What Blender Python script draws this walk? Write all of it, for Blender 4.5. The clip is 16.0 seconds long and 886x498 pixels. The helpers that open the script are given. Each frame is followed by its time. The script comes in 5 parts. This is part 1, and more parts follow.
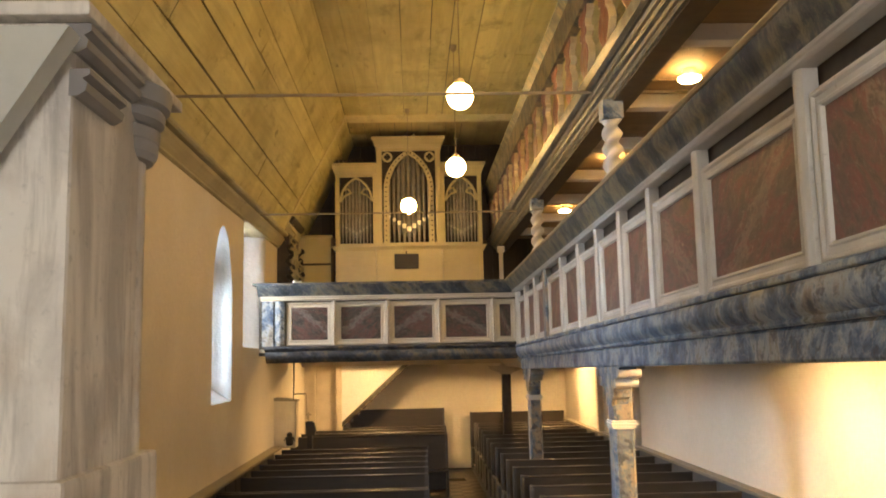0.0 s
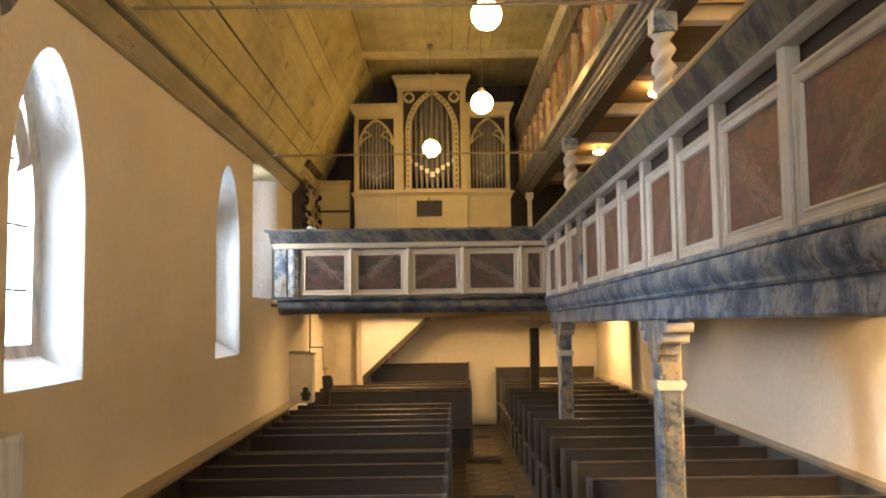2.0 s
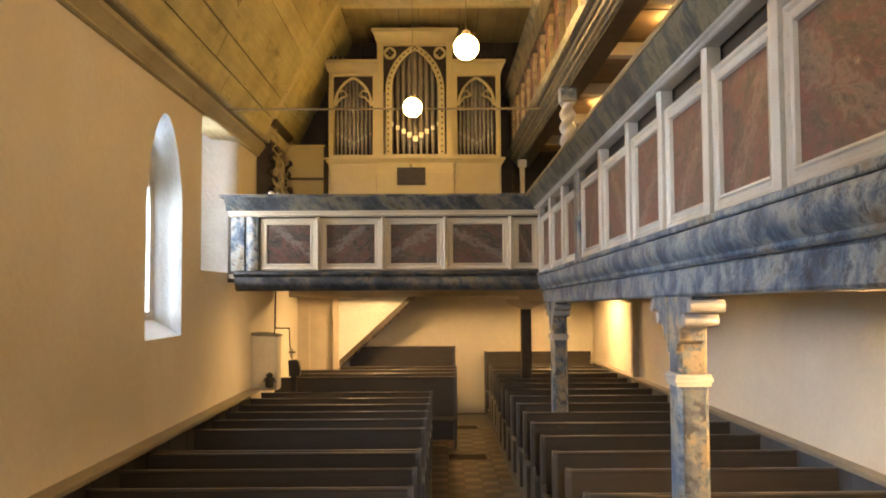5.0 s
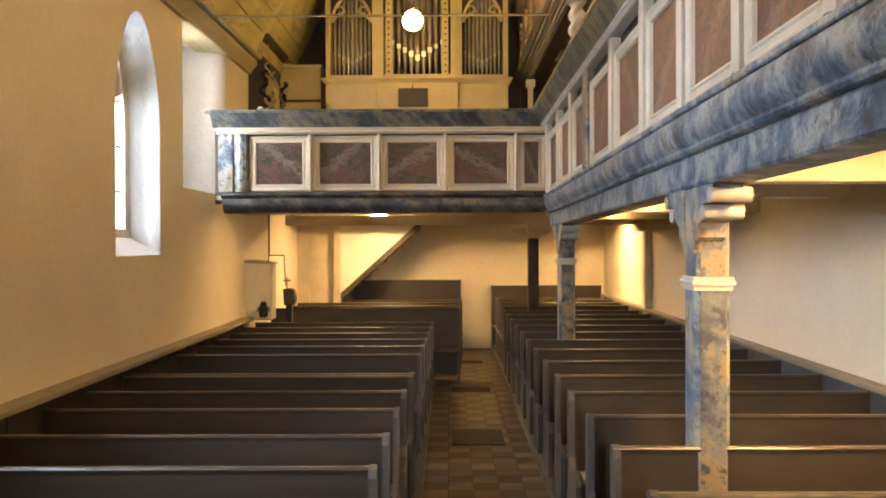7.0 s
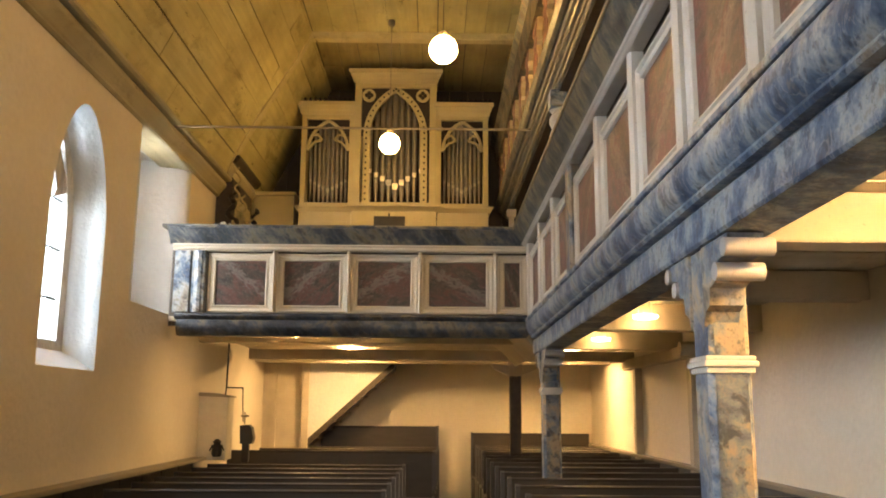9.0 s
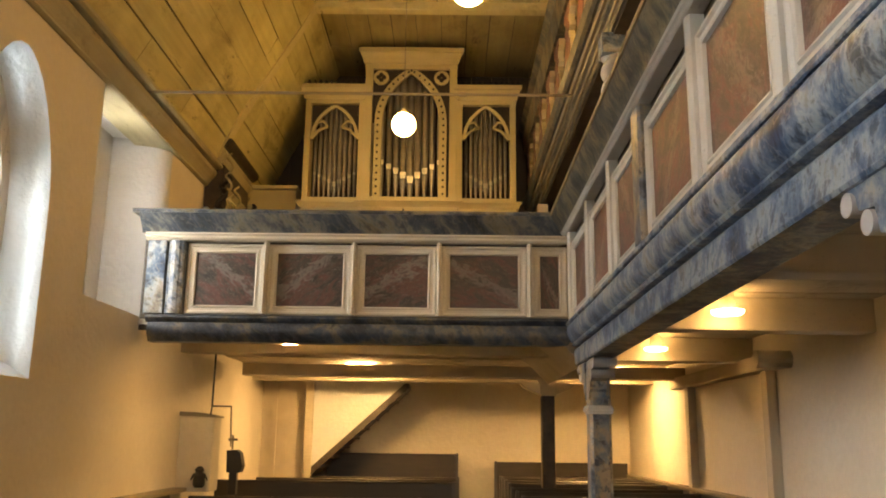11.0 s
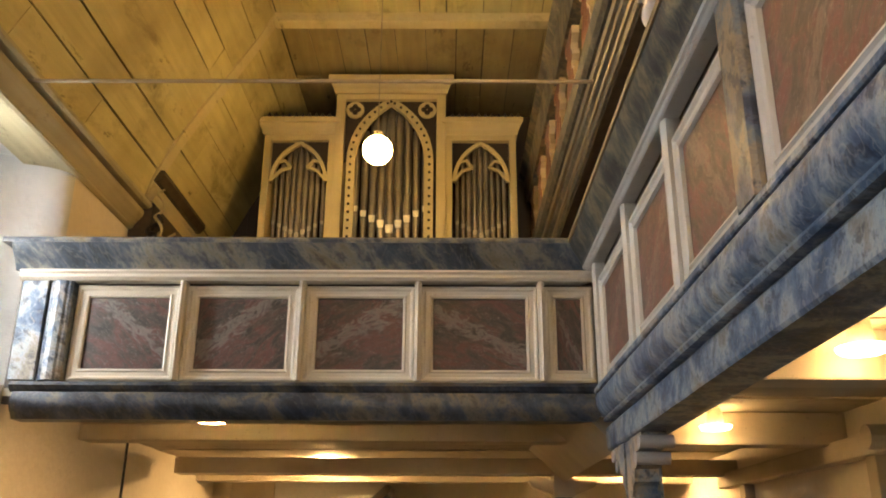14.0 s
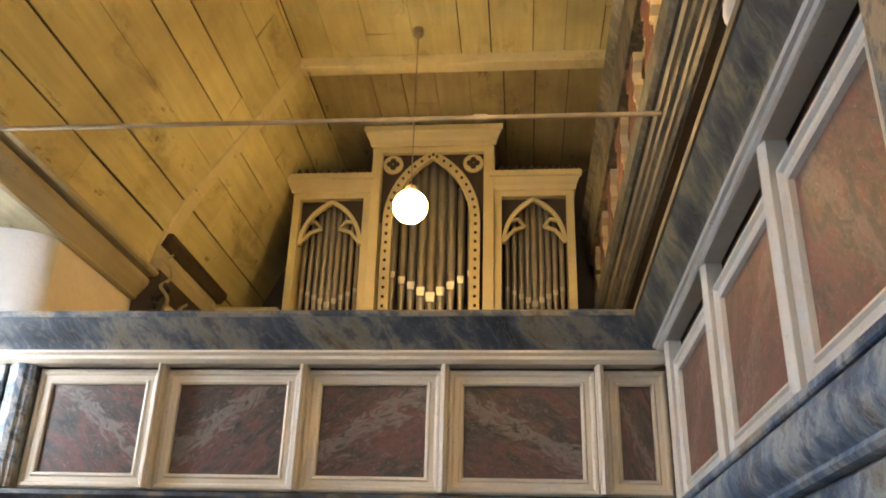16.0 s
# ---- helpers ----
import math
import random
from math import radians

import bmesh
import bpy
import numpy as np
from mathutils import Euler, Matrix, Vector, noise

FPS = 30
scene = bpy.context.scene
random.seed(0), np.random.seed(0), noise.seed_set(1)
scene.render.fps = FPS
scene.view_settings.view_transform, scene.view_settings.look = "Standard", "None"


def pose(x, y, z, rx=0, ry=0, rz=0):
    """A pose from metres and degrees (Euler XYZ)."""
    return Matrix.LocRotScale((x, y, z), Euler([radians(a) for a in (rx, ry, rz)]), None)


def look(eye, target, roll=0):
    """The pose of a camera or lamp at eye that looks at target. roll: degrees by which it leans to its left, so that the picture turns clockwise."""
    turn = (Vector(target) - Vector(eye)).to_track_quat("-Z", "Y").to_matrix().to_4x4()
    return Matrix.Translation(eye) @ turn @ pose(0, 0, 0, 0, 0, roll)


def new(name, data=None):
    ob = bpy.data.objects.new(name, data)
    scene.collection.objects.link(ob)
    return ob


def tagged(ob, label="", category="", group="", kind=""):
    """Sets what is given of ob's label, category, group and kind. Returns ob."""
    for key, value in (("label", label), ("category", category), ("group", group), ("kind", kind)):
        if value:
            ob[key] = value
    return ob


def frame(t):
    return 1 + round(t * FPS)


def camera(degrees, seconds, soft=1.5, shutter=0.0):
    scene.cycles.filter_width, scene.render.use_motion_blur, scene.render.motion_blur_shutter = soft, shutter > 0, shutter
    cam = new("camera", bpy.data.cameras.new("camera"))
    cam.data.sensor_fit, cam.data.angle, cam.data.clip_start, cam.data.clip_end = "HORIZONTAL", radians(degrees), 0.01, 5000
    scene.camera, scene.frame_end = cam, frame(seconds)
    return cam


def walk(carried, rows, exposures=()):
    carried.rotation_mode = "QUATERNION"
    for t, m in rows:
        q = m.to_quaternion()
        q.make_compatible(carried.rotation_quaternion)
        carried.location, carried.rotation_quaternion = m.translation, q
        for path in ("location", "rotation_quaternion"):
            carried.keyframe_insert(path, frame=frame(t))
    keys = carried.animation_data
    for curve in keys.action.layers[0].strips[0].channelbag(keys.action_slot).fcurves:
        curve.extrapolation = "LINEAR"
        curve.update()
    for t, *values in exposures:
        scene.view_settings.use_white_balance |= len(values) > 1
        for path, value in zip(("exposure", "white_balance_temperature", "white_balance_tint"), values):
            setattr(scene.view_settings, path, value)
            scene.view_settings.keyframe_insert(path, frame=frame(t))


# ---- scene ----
cam = camera(54.9, 16.0, soft=1.9)
PATH = [
    (0, (0.233, -0.141, 2.395), (0.305, 1.841, 2.652), -1.2),
    (0.5, (0.290, 0.083, 2.396), (0.327, 2.069, 2.631), -0.5),
    (1, (0.306, 0.290, 2.372), (0.299, 2.282, 2.547), 0.4),
    (1.5, (0.274, 0.520, 2.377), (0.275, 2.514, 2.532), -0.3),
    (2, (0.293, 0.758, 2.370), (0.301, 2.753, 2.522), -0.8),
    (2.5, (0.350, 1.001, 2.384), (0.346, 2.996, 2.528), 0.1),
    (3, (0.344, 1.193, 2.370), (0.350, 3.188, 2.505), 0.1),
    (3.2, (0.320, 1.273, 2.375), (0.350, 3.268, 2.512), -0.4),
    (5.5, (0.553, 2.374, 2.284), (0.567, 4.372, 2.367), -0.3),
    (6, (0.572, 2.510, 2.238), (0.594, 4.510, 2.266), -0.9),
    (6.5, (0.629, 2.641, 2.122), (0.597, 4.641, 2.109), -0.6),
    (7, (0.669, 2.814, 2.027), (0.653, 4.814, 2.014), -0.2),
    (7.5, (0.700, 3.044, 1.922), (0.731, 5.043, 1.966), -0.2),
    (8, (0.740, 3.215, 1.815), (0.760, 5.211, 1.947), 0.8),
    (8.5, (0.743, 3.410, 1.709), (0.803, 5.390, 1.981), 0.1),
    (9, (0.779, 3.615, 1.633), (0.799, 5.581, 2.002), 0.4),
    (9.2, (0.791, 3.764, 1.594), (0.802, 5.724, 1.987), 0.9),
    (11.3, (0.723, 5.433, 1.574), (0.704, 7.384, 2.015), 0.7),
    (11.5, (0.732, 5.599, 1.577), (0.732, 7.548, 2.027), 0.3),
    (12, (0.780, 5.947, 1.582), (0.769, 7.884, 2.082), 0.9),
    (12.5, (0.792, 6.294, 1.599), (0.766, 8.204, 2.191), 1.2),
    (13, (0.810, 6.677, 1.632), (0.832, 8.563, 2.298), 0.7),
    (13.5, (0.859, 6.996, 1.623), (0.868, 8.876, 2.305), 0.4),
    (14, (0.826, 7.298, 1.602), (0.813, 9.183, 2.271), 0.3),
    (14.5, (0.812, 7.551, 1.653), (0.769, 9.429, 2.341), 0.4),
    (15, (0.830, 7.635, 1.677), (0.734, 9.496, 2.405), 1.3),
    (15.5, (0.941, 8.047, 1.898), (0.792, 9.885, 2.672), 1.6),
    (16, (1.026, 8.329, 2.023), (0.849, 10.150, 2.831), 1.7),
]
walk(cam, [(t, look(eye, target, roll)) for t, eye, target, roll in PATH],
     [(0, 0.05, 6500, 10), (3.2, -0.06, 6450, 10), (5.5, 0.19, 6700, 10), (7, 0.3, 6780, 10), (7.5, 0.25, 6750, 10), (8.5, 0.03, 6780, 10), (9.2, 0.02, 6850, 10), (11.3, -0.1, 7600, 10), (12.2, 0.0, 7300, 10), (13.2, 0.08, 6800, 10), (14.2, 0.15, 6600, 10), (15, 0.15, 6450, 10), (16, 0.34, 6000, 10)])

# ---- world and daylight ----
world = bpy.data.worlds.new("world")
scene.world = world
world.use_nodes = True
wn = world.node_tree.nodes
sky = wn.new("ShaderNodeTexSky")
sky.sky_type, sky.sun_disc = "NISHITA", False
sky.sun_elevation, sky.sun_rotation = radians(38), radians(120)
wn["Background"].inputs[1].default_value = 0.15
world.node_tree.links.new(sky.outputs[0], wn["Background"].inputs[0])
sun_data = bpy.data.lights.new("sun", "SUN")
sun_data.energy, sun_data.angle, sun_data.color = 1.0, radians(12), (1, 0.96, 0.9)
sun = new("sun", sun_data)
sun.matrix_world = look((12, -8, 14), (0, 6, 0))
DAY = (0.72, 0.84, 1.0)


def window_light(name, m, w, h, watts, colour=DAY):
    d = bpy.data.lights.new(name, "AREA")
    d.shape, d.size, d.size_y, d.energy, d.color = "RECTANGLE", w, h, watts, colour
    ob = new(name, d)
    ob.matrix_world = m
    return ob


GLOBE, DISC, DISC_LOW, DISC_FAR = 73.0, 110.0, 230.0, 440.0
DISC_SOFT = 36.0

# ---- materials ----


def mat(name, rough=0.6, metal=0.0):
    m = bpy.data.materials.new(name)
    m.use_nodes = True
    b = m.node_tree.nodes["Principled BSDF"]
    b.inputs["Roughness"].default_value = rough
    b.inputs["Metallic"].default_value = metal
    return m, m.node_tree.nodes, m.node_tree.links, b


def coords(n, l, scale, where="Object", turn=(0, 0, 0)):
    """Texture place: turned first, then stretched, so that strokes can lie aslant."""
    tc, mr, mp = n.new("ShaderNodeTexCoord"), n.new("ShaderNodeMapping"), n.new("ShaderNodeMapping")
    mr.inputs["Rotation"].default_value = turn
    mp.inputs["Scale"].default_value = scale
    l.new(tc.outputs[where], mr.inputs[0])
    l.new(mr.outputs[0], mp.inputs[0])
    return mp.outputs[0]


def noise_of(n, l, vec, scale, detail=4, distort=0.0, rough=0.55):
    t = n.new("ShaderNodeTexNoise")
    t.inputs["Scale"].default_value, t.inputs["Detail"].default_value = scale, detail
    t.inputs["Distortion"].default_value, t.inputs["Roughness"].default_value = distort, rough
    l.new(vec, t.inputs["Vector"])
    return t.outputs[0]


def ramp(n, l, fac, stops, mode="LINEAR"):
    r = n.new("ShaderNodeValToRGB")
    r.color_ramp.interpolation = mode
    e = r.color_ramp.elements
    while len(e) < len(stops):
        e.new(0.5)
    for k, (p, c) in enumerate(stops):
        e[k].position, e[k].color = p, (*c, 1) if len(c) == 3 else c
    l.new(fac, r.inputs[0])
    return r.outputs[0]


def mix(n, l, fac, a, b, mode="MIX"):
    x = n.new("ShaderNodeMix")
    x.data_type, x.blend_type = "RGBA", mode
    for sock, v in ((x.inputs[0], fac), (x.inputs[6], a), (x.inputs[7], b)):
        if isinstance(v, (int, float)):
            sock.default_value = v
        elif isinstance(v, tuple):
            sock.default_value = (*v, 1)
        else:
            l.new(v, sock)
    return x.outputs[2]


def bump(n, l, b, height, strength, dist=0.01):
    u = n.new("ShaderNodeBump")
    u.inputs["Strength"].default_value, u.inputs["Distance"].default_value = strength, dist
    l.new(height, u.inputs["Height"])
    l.new(u.outputs[0], b.inputs["Normal"])


def obrand(n):
    return n.new("ShaderNodeObjectInfo").outputs["Random"]


def plaster(name, base, stain, rough=0.9, lumpy=0.35):
    m, n, l, b = mat(name, rough)
    v = coords(n, l, (1, 1, 1))
    big, fine = noise_of(n, l, v, 0.7, 5), noise_of(n, l, v, 18, 6)
    c = mix(n, l, ramp(n, l, big, [(0.35, (0, 0, 0)), (0.7, (1, 1, 1))]), base, stain)
    c = mix(n, l, ramp(n, l, fine, [(0.3, (0, 0, 0)), (0.75, (0.25, 0.25, 0.25))]), c, tuple(k * 0.8 for k in stain))
    l.new(c, b.inputs["Base Color"])
    lump, swell = noise_of(n, l, v, 6, 3), noise_of(n, l, v, 1.6, 2)
    bump(n, l, b, mix(n, l, 0.35, mix(n, l, 0.55, lump, swell), fine), lumpy, 0.06)
    return m


def painted(name, base, worn, rough=0.5, scale=(1, 1, 1), amount=0.5, grain=40, dirt=(0.2, 0.17, 0.12)):
    m, n, l, b = mat(name, rough)
    v = coords(n, l, scale)
    a, f = noise_of(n, l, v, 3, 5), noise_of(n, l, v, grain, 4)
    c = mix(n, l, ramp(n, l, a, [(0.3, (0, 0, 0)), (0.75, (amount,) * 3)]), base, worn)
    c = mix(n, l, ramp(n, l, f, [(0.62, (0, 0, 0)), (0.78, (0.5, 0.5, 0.5))]), c, dirt)
    l.new(c, b.inputs["Base Color"])
    bump(n, l, b, f, 0.15, 0.004)
    return m


def marbled(name, stops, rough=0.38, scale=2.2, stretch=(1, 1, 1), turn=(0.5, 0.6, 0.4), vein=(0.75, 0.72, 0.66), vein_amount=0.6, fleck=0.7):
    """Hand-painted marbling: broad strokes, thin veins, dabbed flecks and worn spots; every object has its own stretch of it."""
    m, n, l, b = mat(name, rough)
    oi = n.new("ShaderNodeObjectInfo")
    ad, sc = n.new("ShaderNodeVectorMath"), n.new("ShaderNodeVectorMath")
    ad.operation, sc.operation = "ADD", "SCALE"
    sc.inputs[0].default_value = (17.3, 13.9, 15.7)
    l.new(oi.outputs["Random"], sc.inputs["Scale"])
    pull = n.new("ShaderNodeMapping")
    pull.inputs["Scale"].default_value = stretch
    l.new(coords(n, l, (1, 1, 1), turn=turn), pull.inputs["Vector"])
    l.new(pull.outputs[0], ad.inputs[0])
    l.new(sc.outputs[0], ad.inputs[1])
    v = ad.outputs[0]
    a = noise_of(n, l, v, scale, 7, 0.3, 0.66)
    c = ramp(n, l, a, stops)
    mid = noise_of(n, l, v, scale * 3.1, 5, 0.35, 0.65)
    c = mix(n, l, ramp(n, l, mid, [(0.38, (fleck,) * 3), (0.46, (0, 0, 0))]), c, stops[0][1])
    c = mix(n, l, ramp(n, l, mid, [(0.58, (0, 0, 0)), (0.68, (fleck * 0.7,) * 3)]), c, stops[-2][1])
    w = noise_of(n, l, v, scale * 1.6, 3, 1.6)
    c = mix(n, l, ramp(n, l, w, [(0.475, (0, 0, 0)), (0.5, (vein_amount,) * 3), (0.525, (0, 0, 0))]), c, vein)
    f = noise_of(n, l, coords(n, l, (1, 1, 1)), 55, 5)
    c = mix(n, l, ramp(n, l, f, [(0.30, (0.5, 0.5, 0.5)), (0.40, (0, 0, 0))]), c, tuple(k * 0.6 for k in stops[0][1]))
    l.new(c, b.inputs["Base Color"])
    l.new(ramp(n, l, mid, [(0.3, (rough * 0.8,) * 3), (0.7, (min(1, rough * 1.4),) * 3)]), b.inputs["Roughness"])
    bump(n, l, b, f, 0.12, 0.004)
    return m


def planks_mat(name, base, dark, rough=0.7, along=(6, 0.5, 6)):
    m, n, l, b = mat(name, rough)
    g = n.new("ShaderNodeNewGeometry")
    v = coords(n, l, along)
    a, big = noise_of(n, l, v, 2, 6, 0.6), noise_of(n, l, coords(n, l, (1, 1, 1)), 1.1, 5)
    c = mix(n, l, ramp(n, l, a, [(0.35, (0, 0, 0)), (0.75, (0.45, 0.45, 0.45))]), base, dark)
    c = mix(n, l, ramp(n, l, big, [(0.42, (0, 0, 0)), (0.78, (0.75, 0.75, 0.75))]), c, dark)
    blot = noise_of(n, l, coords(n, l, (1, 0.45, 1)), 2.6, 7, 0.4, 0.7)
    c = mix(n, l, ramp(n, l, blot, [(0.55, (0, 0, 0)), (0.72, (0.7, 0.7, 0.7))]), c, tuple(k * 0.6 for k in dark))
    spot = noise_of(n, l, coords(n, l, (1, 0.3, 1)), 6.5, 4, 0.2, 0.75)
    c = mix(n, l, ramp(n, l, spot, [(0.64, (0, 0, 0)), (0.72, (0.75, 0.75, 0.75))]), c, tuple(k * 0.45 for k in dark))
    hs = n.new("ShaderNodeHueSaturation")
    l.new(c, hs.inputs["Color"])
    mr = n.new("ShaderNodeMapRange")
    mr.inputs[3].default_value, mr.inputs[4].default_value = 0.9, 1.08
    l.new(g.outputs["Random Per Island"], mr.inputs[0])
    l.new(mr.outputs[0], hs.inputs["Value"])
    l.new(hs.outputs[0], b.inputs["Base Color"])
    bump(n, l, b, a, 0.2, 0.004)
    return m


def plain(name, col, rough=0.5, metal=0.0, spread=0.15, scale=12):
    m, n, l, b = mat(name, rough, metal)
    v = coords(n, l, (1, 1, 1))
    a = noise_of(n, l, v, scale, 5)
    c = ramp(n, l, a, [(0.3, tuple(k * (1 - spread) for k in col)), (0.7, tuple(min(1, k * (1 + spread)) for k in col))])
    l.new(c, b.inputs["Base Color"])
    bump(n, l, b, a, 0.08, 0.003)
    return m


def glow(name, col, strength):
    m = bpy.data.materials.new(name)
    m.use_nodes = True
    b = m.node_tree.nodes["Principled BSDF"]
    b.inputs["Base Color"].default_value = (0.9, 0.88, 0.82, 1)
    b.inputs["Emission Color"].default_value = (*col, 1)
    b.inputs["Emission Strength"].default_value = strength
    return m


WARM = (1.0, 0.58, 0.18)
M_WALL = plaster("cream_plaster", (0.84, 0.77, 0.66), (0.74, 0.66, 0.53))
M_REVEAL = plaster("white_reveal_plaster", (0.74, 0.74, 0.73), (0.6, 0.605, 0.6), lumpy=0.5)
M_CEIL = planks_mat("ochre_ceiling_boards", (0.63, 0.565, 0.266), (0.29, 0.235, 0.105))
M_CEILSHADE = planks_mat("shaded_ochre_ceiling_boards", (0.40, 0.335, 0.165), (0.18, 0.135, 0.065))
M_BACKSCREEN = planks_mat("dark_brown_boards", (0.06, 0.045, 0.03), (0.03, 0.022, 0.015), along=(6, 6, 0.5))
M_BRACE = planks_mat("pale_ochre_brace", (0.64, 0.565, 0.315), (0.46, 0.385, 0.2))
M_CORN = planks_mat("grey_ochre_cornice", (0.50, 0.44, 0.265), (0.28, 0.235, 0.14), along=(8, 0.4, 8))
DIAG = (-0.7, 0.6, 0.0)
M_BLUE = marbled("blue_marbled_paint", [(0.30, (0.014, 0.02, 0.036)), (0.42, (0.052, 0.09, 0.16)), (0.49, (0.135, 0.185, 0.255)), (0.56, (0.33, 0.36, 0.38)), (0.64, (0.24, 0.215, 0.17)), (0.76, (0.05, 0.05, 0.06))], scale=3.2, stretch=(1.5, 1.5, 0.85), turn=DIAG, vein=(0.42, 0.42, 0.4), vein_amount=0.35, fleck=0.7)
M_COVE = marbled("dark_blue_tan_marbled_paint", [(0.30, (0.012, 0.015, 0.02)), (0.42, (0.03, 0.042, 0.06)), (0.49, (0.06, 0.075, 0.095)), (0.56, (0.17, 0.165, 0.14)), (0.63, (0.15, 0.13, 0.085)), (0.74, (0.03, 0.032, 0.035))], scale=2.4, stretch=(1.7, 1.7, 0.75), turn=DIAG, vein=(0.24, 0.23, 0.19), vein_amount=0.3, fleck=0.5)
M_OLIVE = marbled("olive_gold_marbled_paint", [(0.30, (0.012, 0.012, 0.012)), (0.43, (0.032, 0.035, 0.036)), (0.50, (0.075, 0.075, 0.062)), (0.57, (0.20, 0.165, 0.095)), (0.64, (0.11, 0.095, 0.06)), (0.74, (0.03, 0.03, 0.028))], scale=2.6, stretch=(1.7, 1.7, 0.75), turn=DIAG, vein=(0.24, 0.2, 0.12), vein_amount=0.35, fleck=0.5)
M_TANPOST = marbled("tan_post_marbled_paint", [(0.34, (0.03, 0.033, 0.045)), (0.43, (0.09, 0.11, 0.15)), (0.49, (0.17, 0.18, 0.18)), (0.54, (0.27, 0.215, 0.145)), (0.62, (0.25, 0.2, 0.14)), (0.68, (0.07, 0.066, 0.07))], scale=3.4, stretch=(1.2, 1.2, 0.9), vein=(0.14, 0.13, 0.12), vein_amount=0.4, fleck=0.85)
M_POST = marbled("post_marbled_paint", [(0.30, (0.03, 0.035, 0.045)), (0.42, (0.09, 0.13, 0.20)), (0.50, (0.24, 0.26, 0.27)), (0.58, (0.42, 0.33, 0.22)), (0.70, (0.10, 0.085, 0.07))], scale=3.2, stretch=(1.2, 1.2, 0.9), vein=(0.3, 0.3, 0.28), vein_amount=0.25)
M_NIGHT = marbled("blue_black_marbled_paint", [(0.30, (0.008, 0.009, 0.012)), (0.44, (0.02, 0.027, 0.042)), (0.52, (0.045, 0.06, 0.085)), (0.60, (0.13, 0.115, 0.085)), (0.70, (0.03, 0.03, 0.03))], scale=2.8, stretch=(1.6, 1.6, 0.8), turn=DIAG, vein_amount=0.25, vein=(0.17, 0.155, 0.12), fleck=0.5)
M_DIM = marbled("dark_green_marbled_paint", [(0.30, (0.02, 0.02, 0.018)), (0.45, (0.045, 0.048, 0.042)), (0.55, (0.09, 0.09, 0.07)), (0.68, (0.18, 0.16, 0.105))], scale=3.0, stretch=(1.6, 1.0, 2.0), vein_amount=0.2, vein=(0.3, 0.28, 0.2))
def streaked(name, stops, streak, deep, along, steep=1.0, force=0.55, rough=0.5):
    """Marbled panel: mottled ground, one broad pale slanting sweep and a dark one beside it; the slant changes from panel to panel."""
    m, n, l, b = mat(name, rough)
    oi = n.new("ShaderNodeObjectInfo")
    tc, sp = n.new("ShaderNodeTexCoord"), n.new("ShaderNodeSeparateXYZ")
    l.new(tc.outputs["Generated"], sp.inputs[0])

    def calc(op, a, c):
        k = n.new("ShaderNodeMath")
        k.operation = op
        for slot, v in zip(k.inputs, (a, c)):
            if isinstance(v, (int, float)):
                slot.default_value = v
            else:
                l.new(v, slot)
        return k.outputs[0]
    rnd = oi.outputs["Random"]
    flip = calc("SUBTRACT", calc("MULTIPLY", calc("GREATER_THAN", calc("FRACT", calc("MULTIPLY", rnd, 7.31), 0), 0.4), 2), 1)
    u = calc("MULTIPLY", calc("SUBTRACT", sp.outputs[along], 0.5), flip)
    slope = calc("MULTIPLY", calc("ADD", calc("FRACT", calc("MULTIPLY", rnd, 29.3), 0), 0.35), steep)
    d = calc("SUBTRACT", calc("MULTIPLY", u, slope), calc("SUBTRACT", sp.outputs[2], 0.5))
    d = calc("ADD", d, calc("MULTIPLY", calc("SUBTRACT", calc("FRACT", calc("MULTIPLY", rnd, 13.7), 0), 0.5), 0.35))
    cb, ad = n.new("ShaderNodeCombineXYZ"), n.new("ShaderNodeVectorMath")
    e = calc("ADD", u, calc("MULTIPLY", sp.outputs[2], steep))
    l.new(calc("MULTIPLY", d, 3.2), cb.inputs[0])
    l.new(calc("MULTIPLY", e, 1.3), cb.inputs[1])
    l.new(calc("MULTIPLY", rnd, 37.0), cb.inputs[2])
    v = cb.outputs[0]
    a, fine, wisp = noise_of(n, l, v, 1.3, 6, 0.9, 0.65), noise_of(n, l, v, 3.6, 5, 0.6, 0.65), noise_of(n, l, v, 2.6, 5, 1.4, 0.6)
    c = ramp(n, l, a, stops)
    c = mix(n, l, ramp(n, l, fine, [(0.34, (0.38, 0.38, 0.38)), (0.5, (0, 0, 0))]), c, stops[0][1])
    band = calc("ADD", d, calc("MULTIPLY", calc("SUBTRACT", wisp, 0.5), 1.0))
    c = mix(n, l, ramp(n, l, calc("ADD", band, 0.5), [(0.36, (0, 0, 0)), (0.46, (force,) * 3), (0.54, (force * 0.8,) * 3), (0.66, (0, 0, 0))]), c, streak)
    c = mix(n, l, ramp(n, l, calc("ADD", band, 0.78), [(0.38, (0, 0, 0)), (0.48, (0.6, 0.6, 0.6)), (0.60, (0, 0, 0))]), c, deep)
    c = mix(n, l, ramp(n, l, fine, [(0.56, (0, 0, 0)), (0.72, (0.22, 0.22, 0.22))]), c, streak)
    scratch = noise_of(n, l, v, 2.1, 2, 2.2, 0.5)
    c = mix(n, l, ramp(n, l, scratch, [(0.492, (0, 0, 0)), (0.5, (0.4, 0.4, 0.4)), (0.508, (0, 0, 0))]), c, tuple(min(1, k * 1.7) for k in streak))
    spec = noise_of(n, l, coords(n, l, (1, 1, 1)), 60, 4)
    c = mix(n, l, ramp(n, l, spec, [(0.3, (0.45, 0.45, 0.45)), (0.4, (0, 0, 0))]), c, tuple(k * 0.6 for k in stops[0][1]))
    l.new(c, b.inputs["Base Color"])
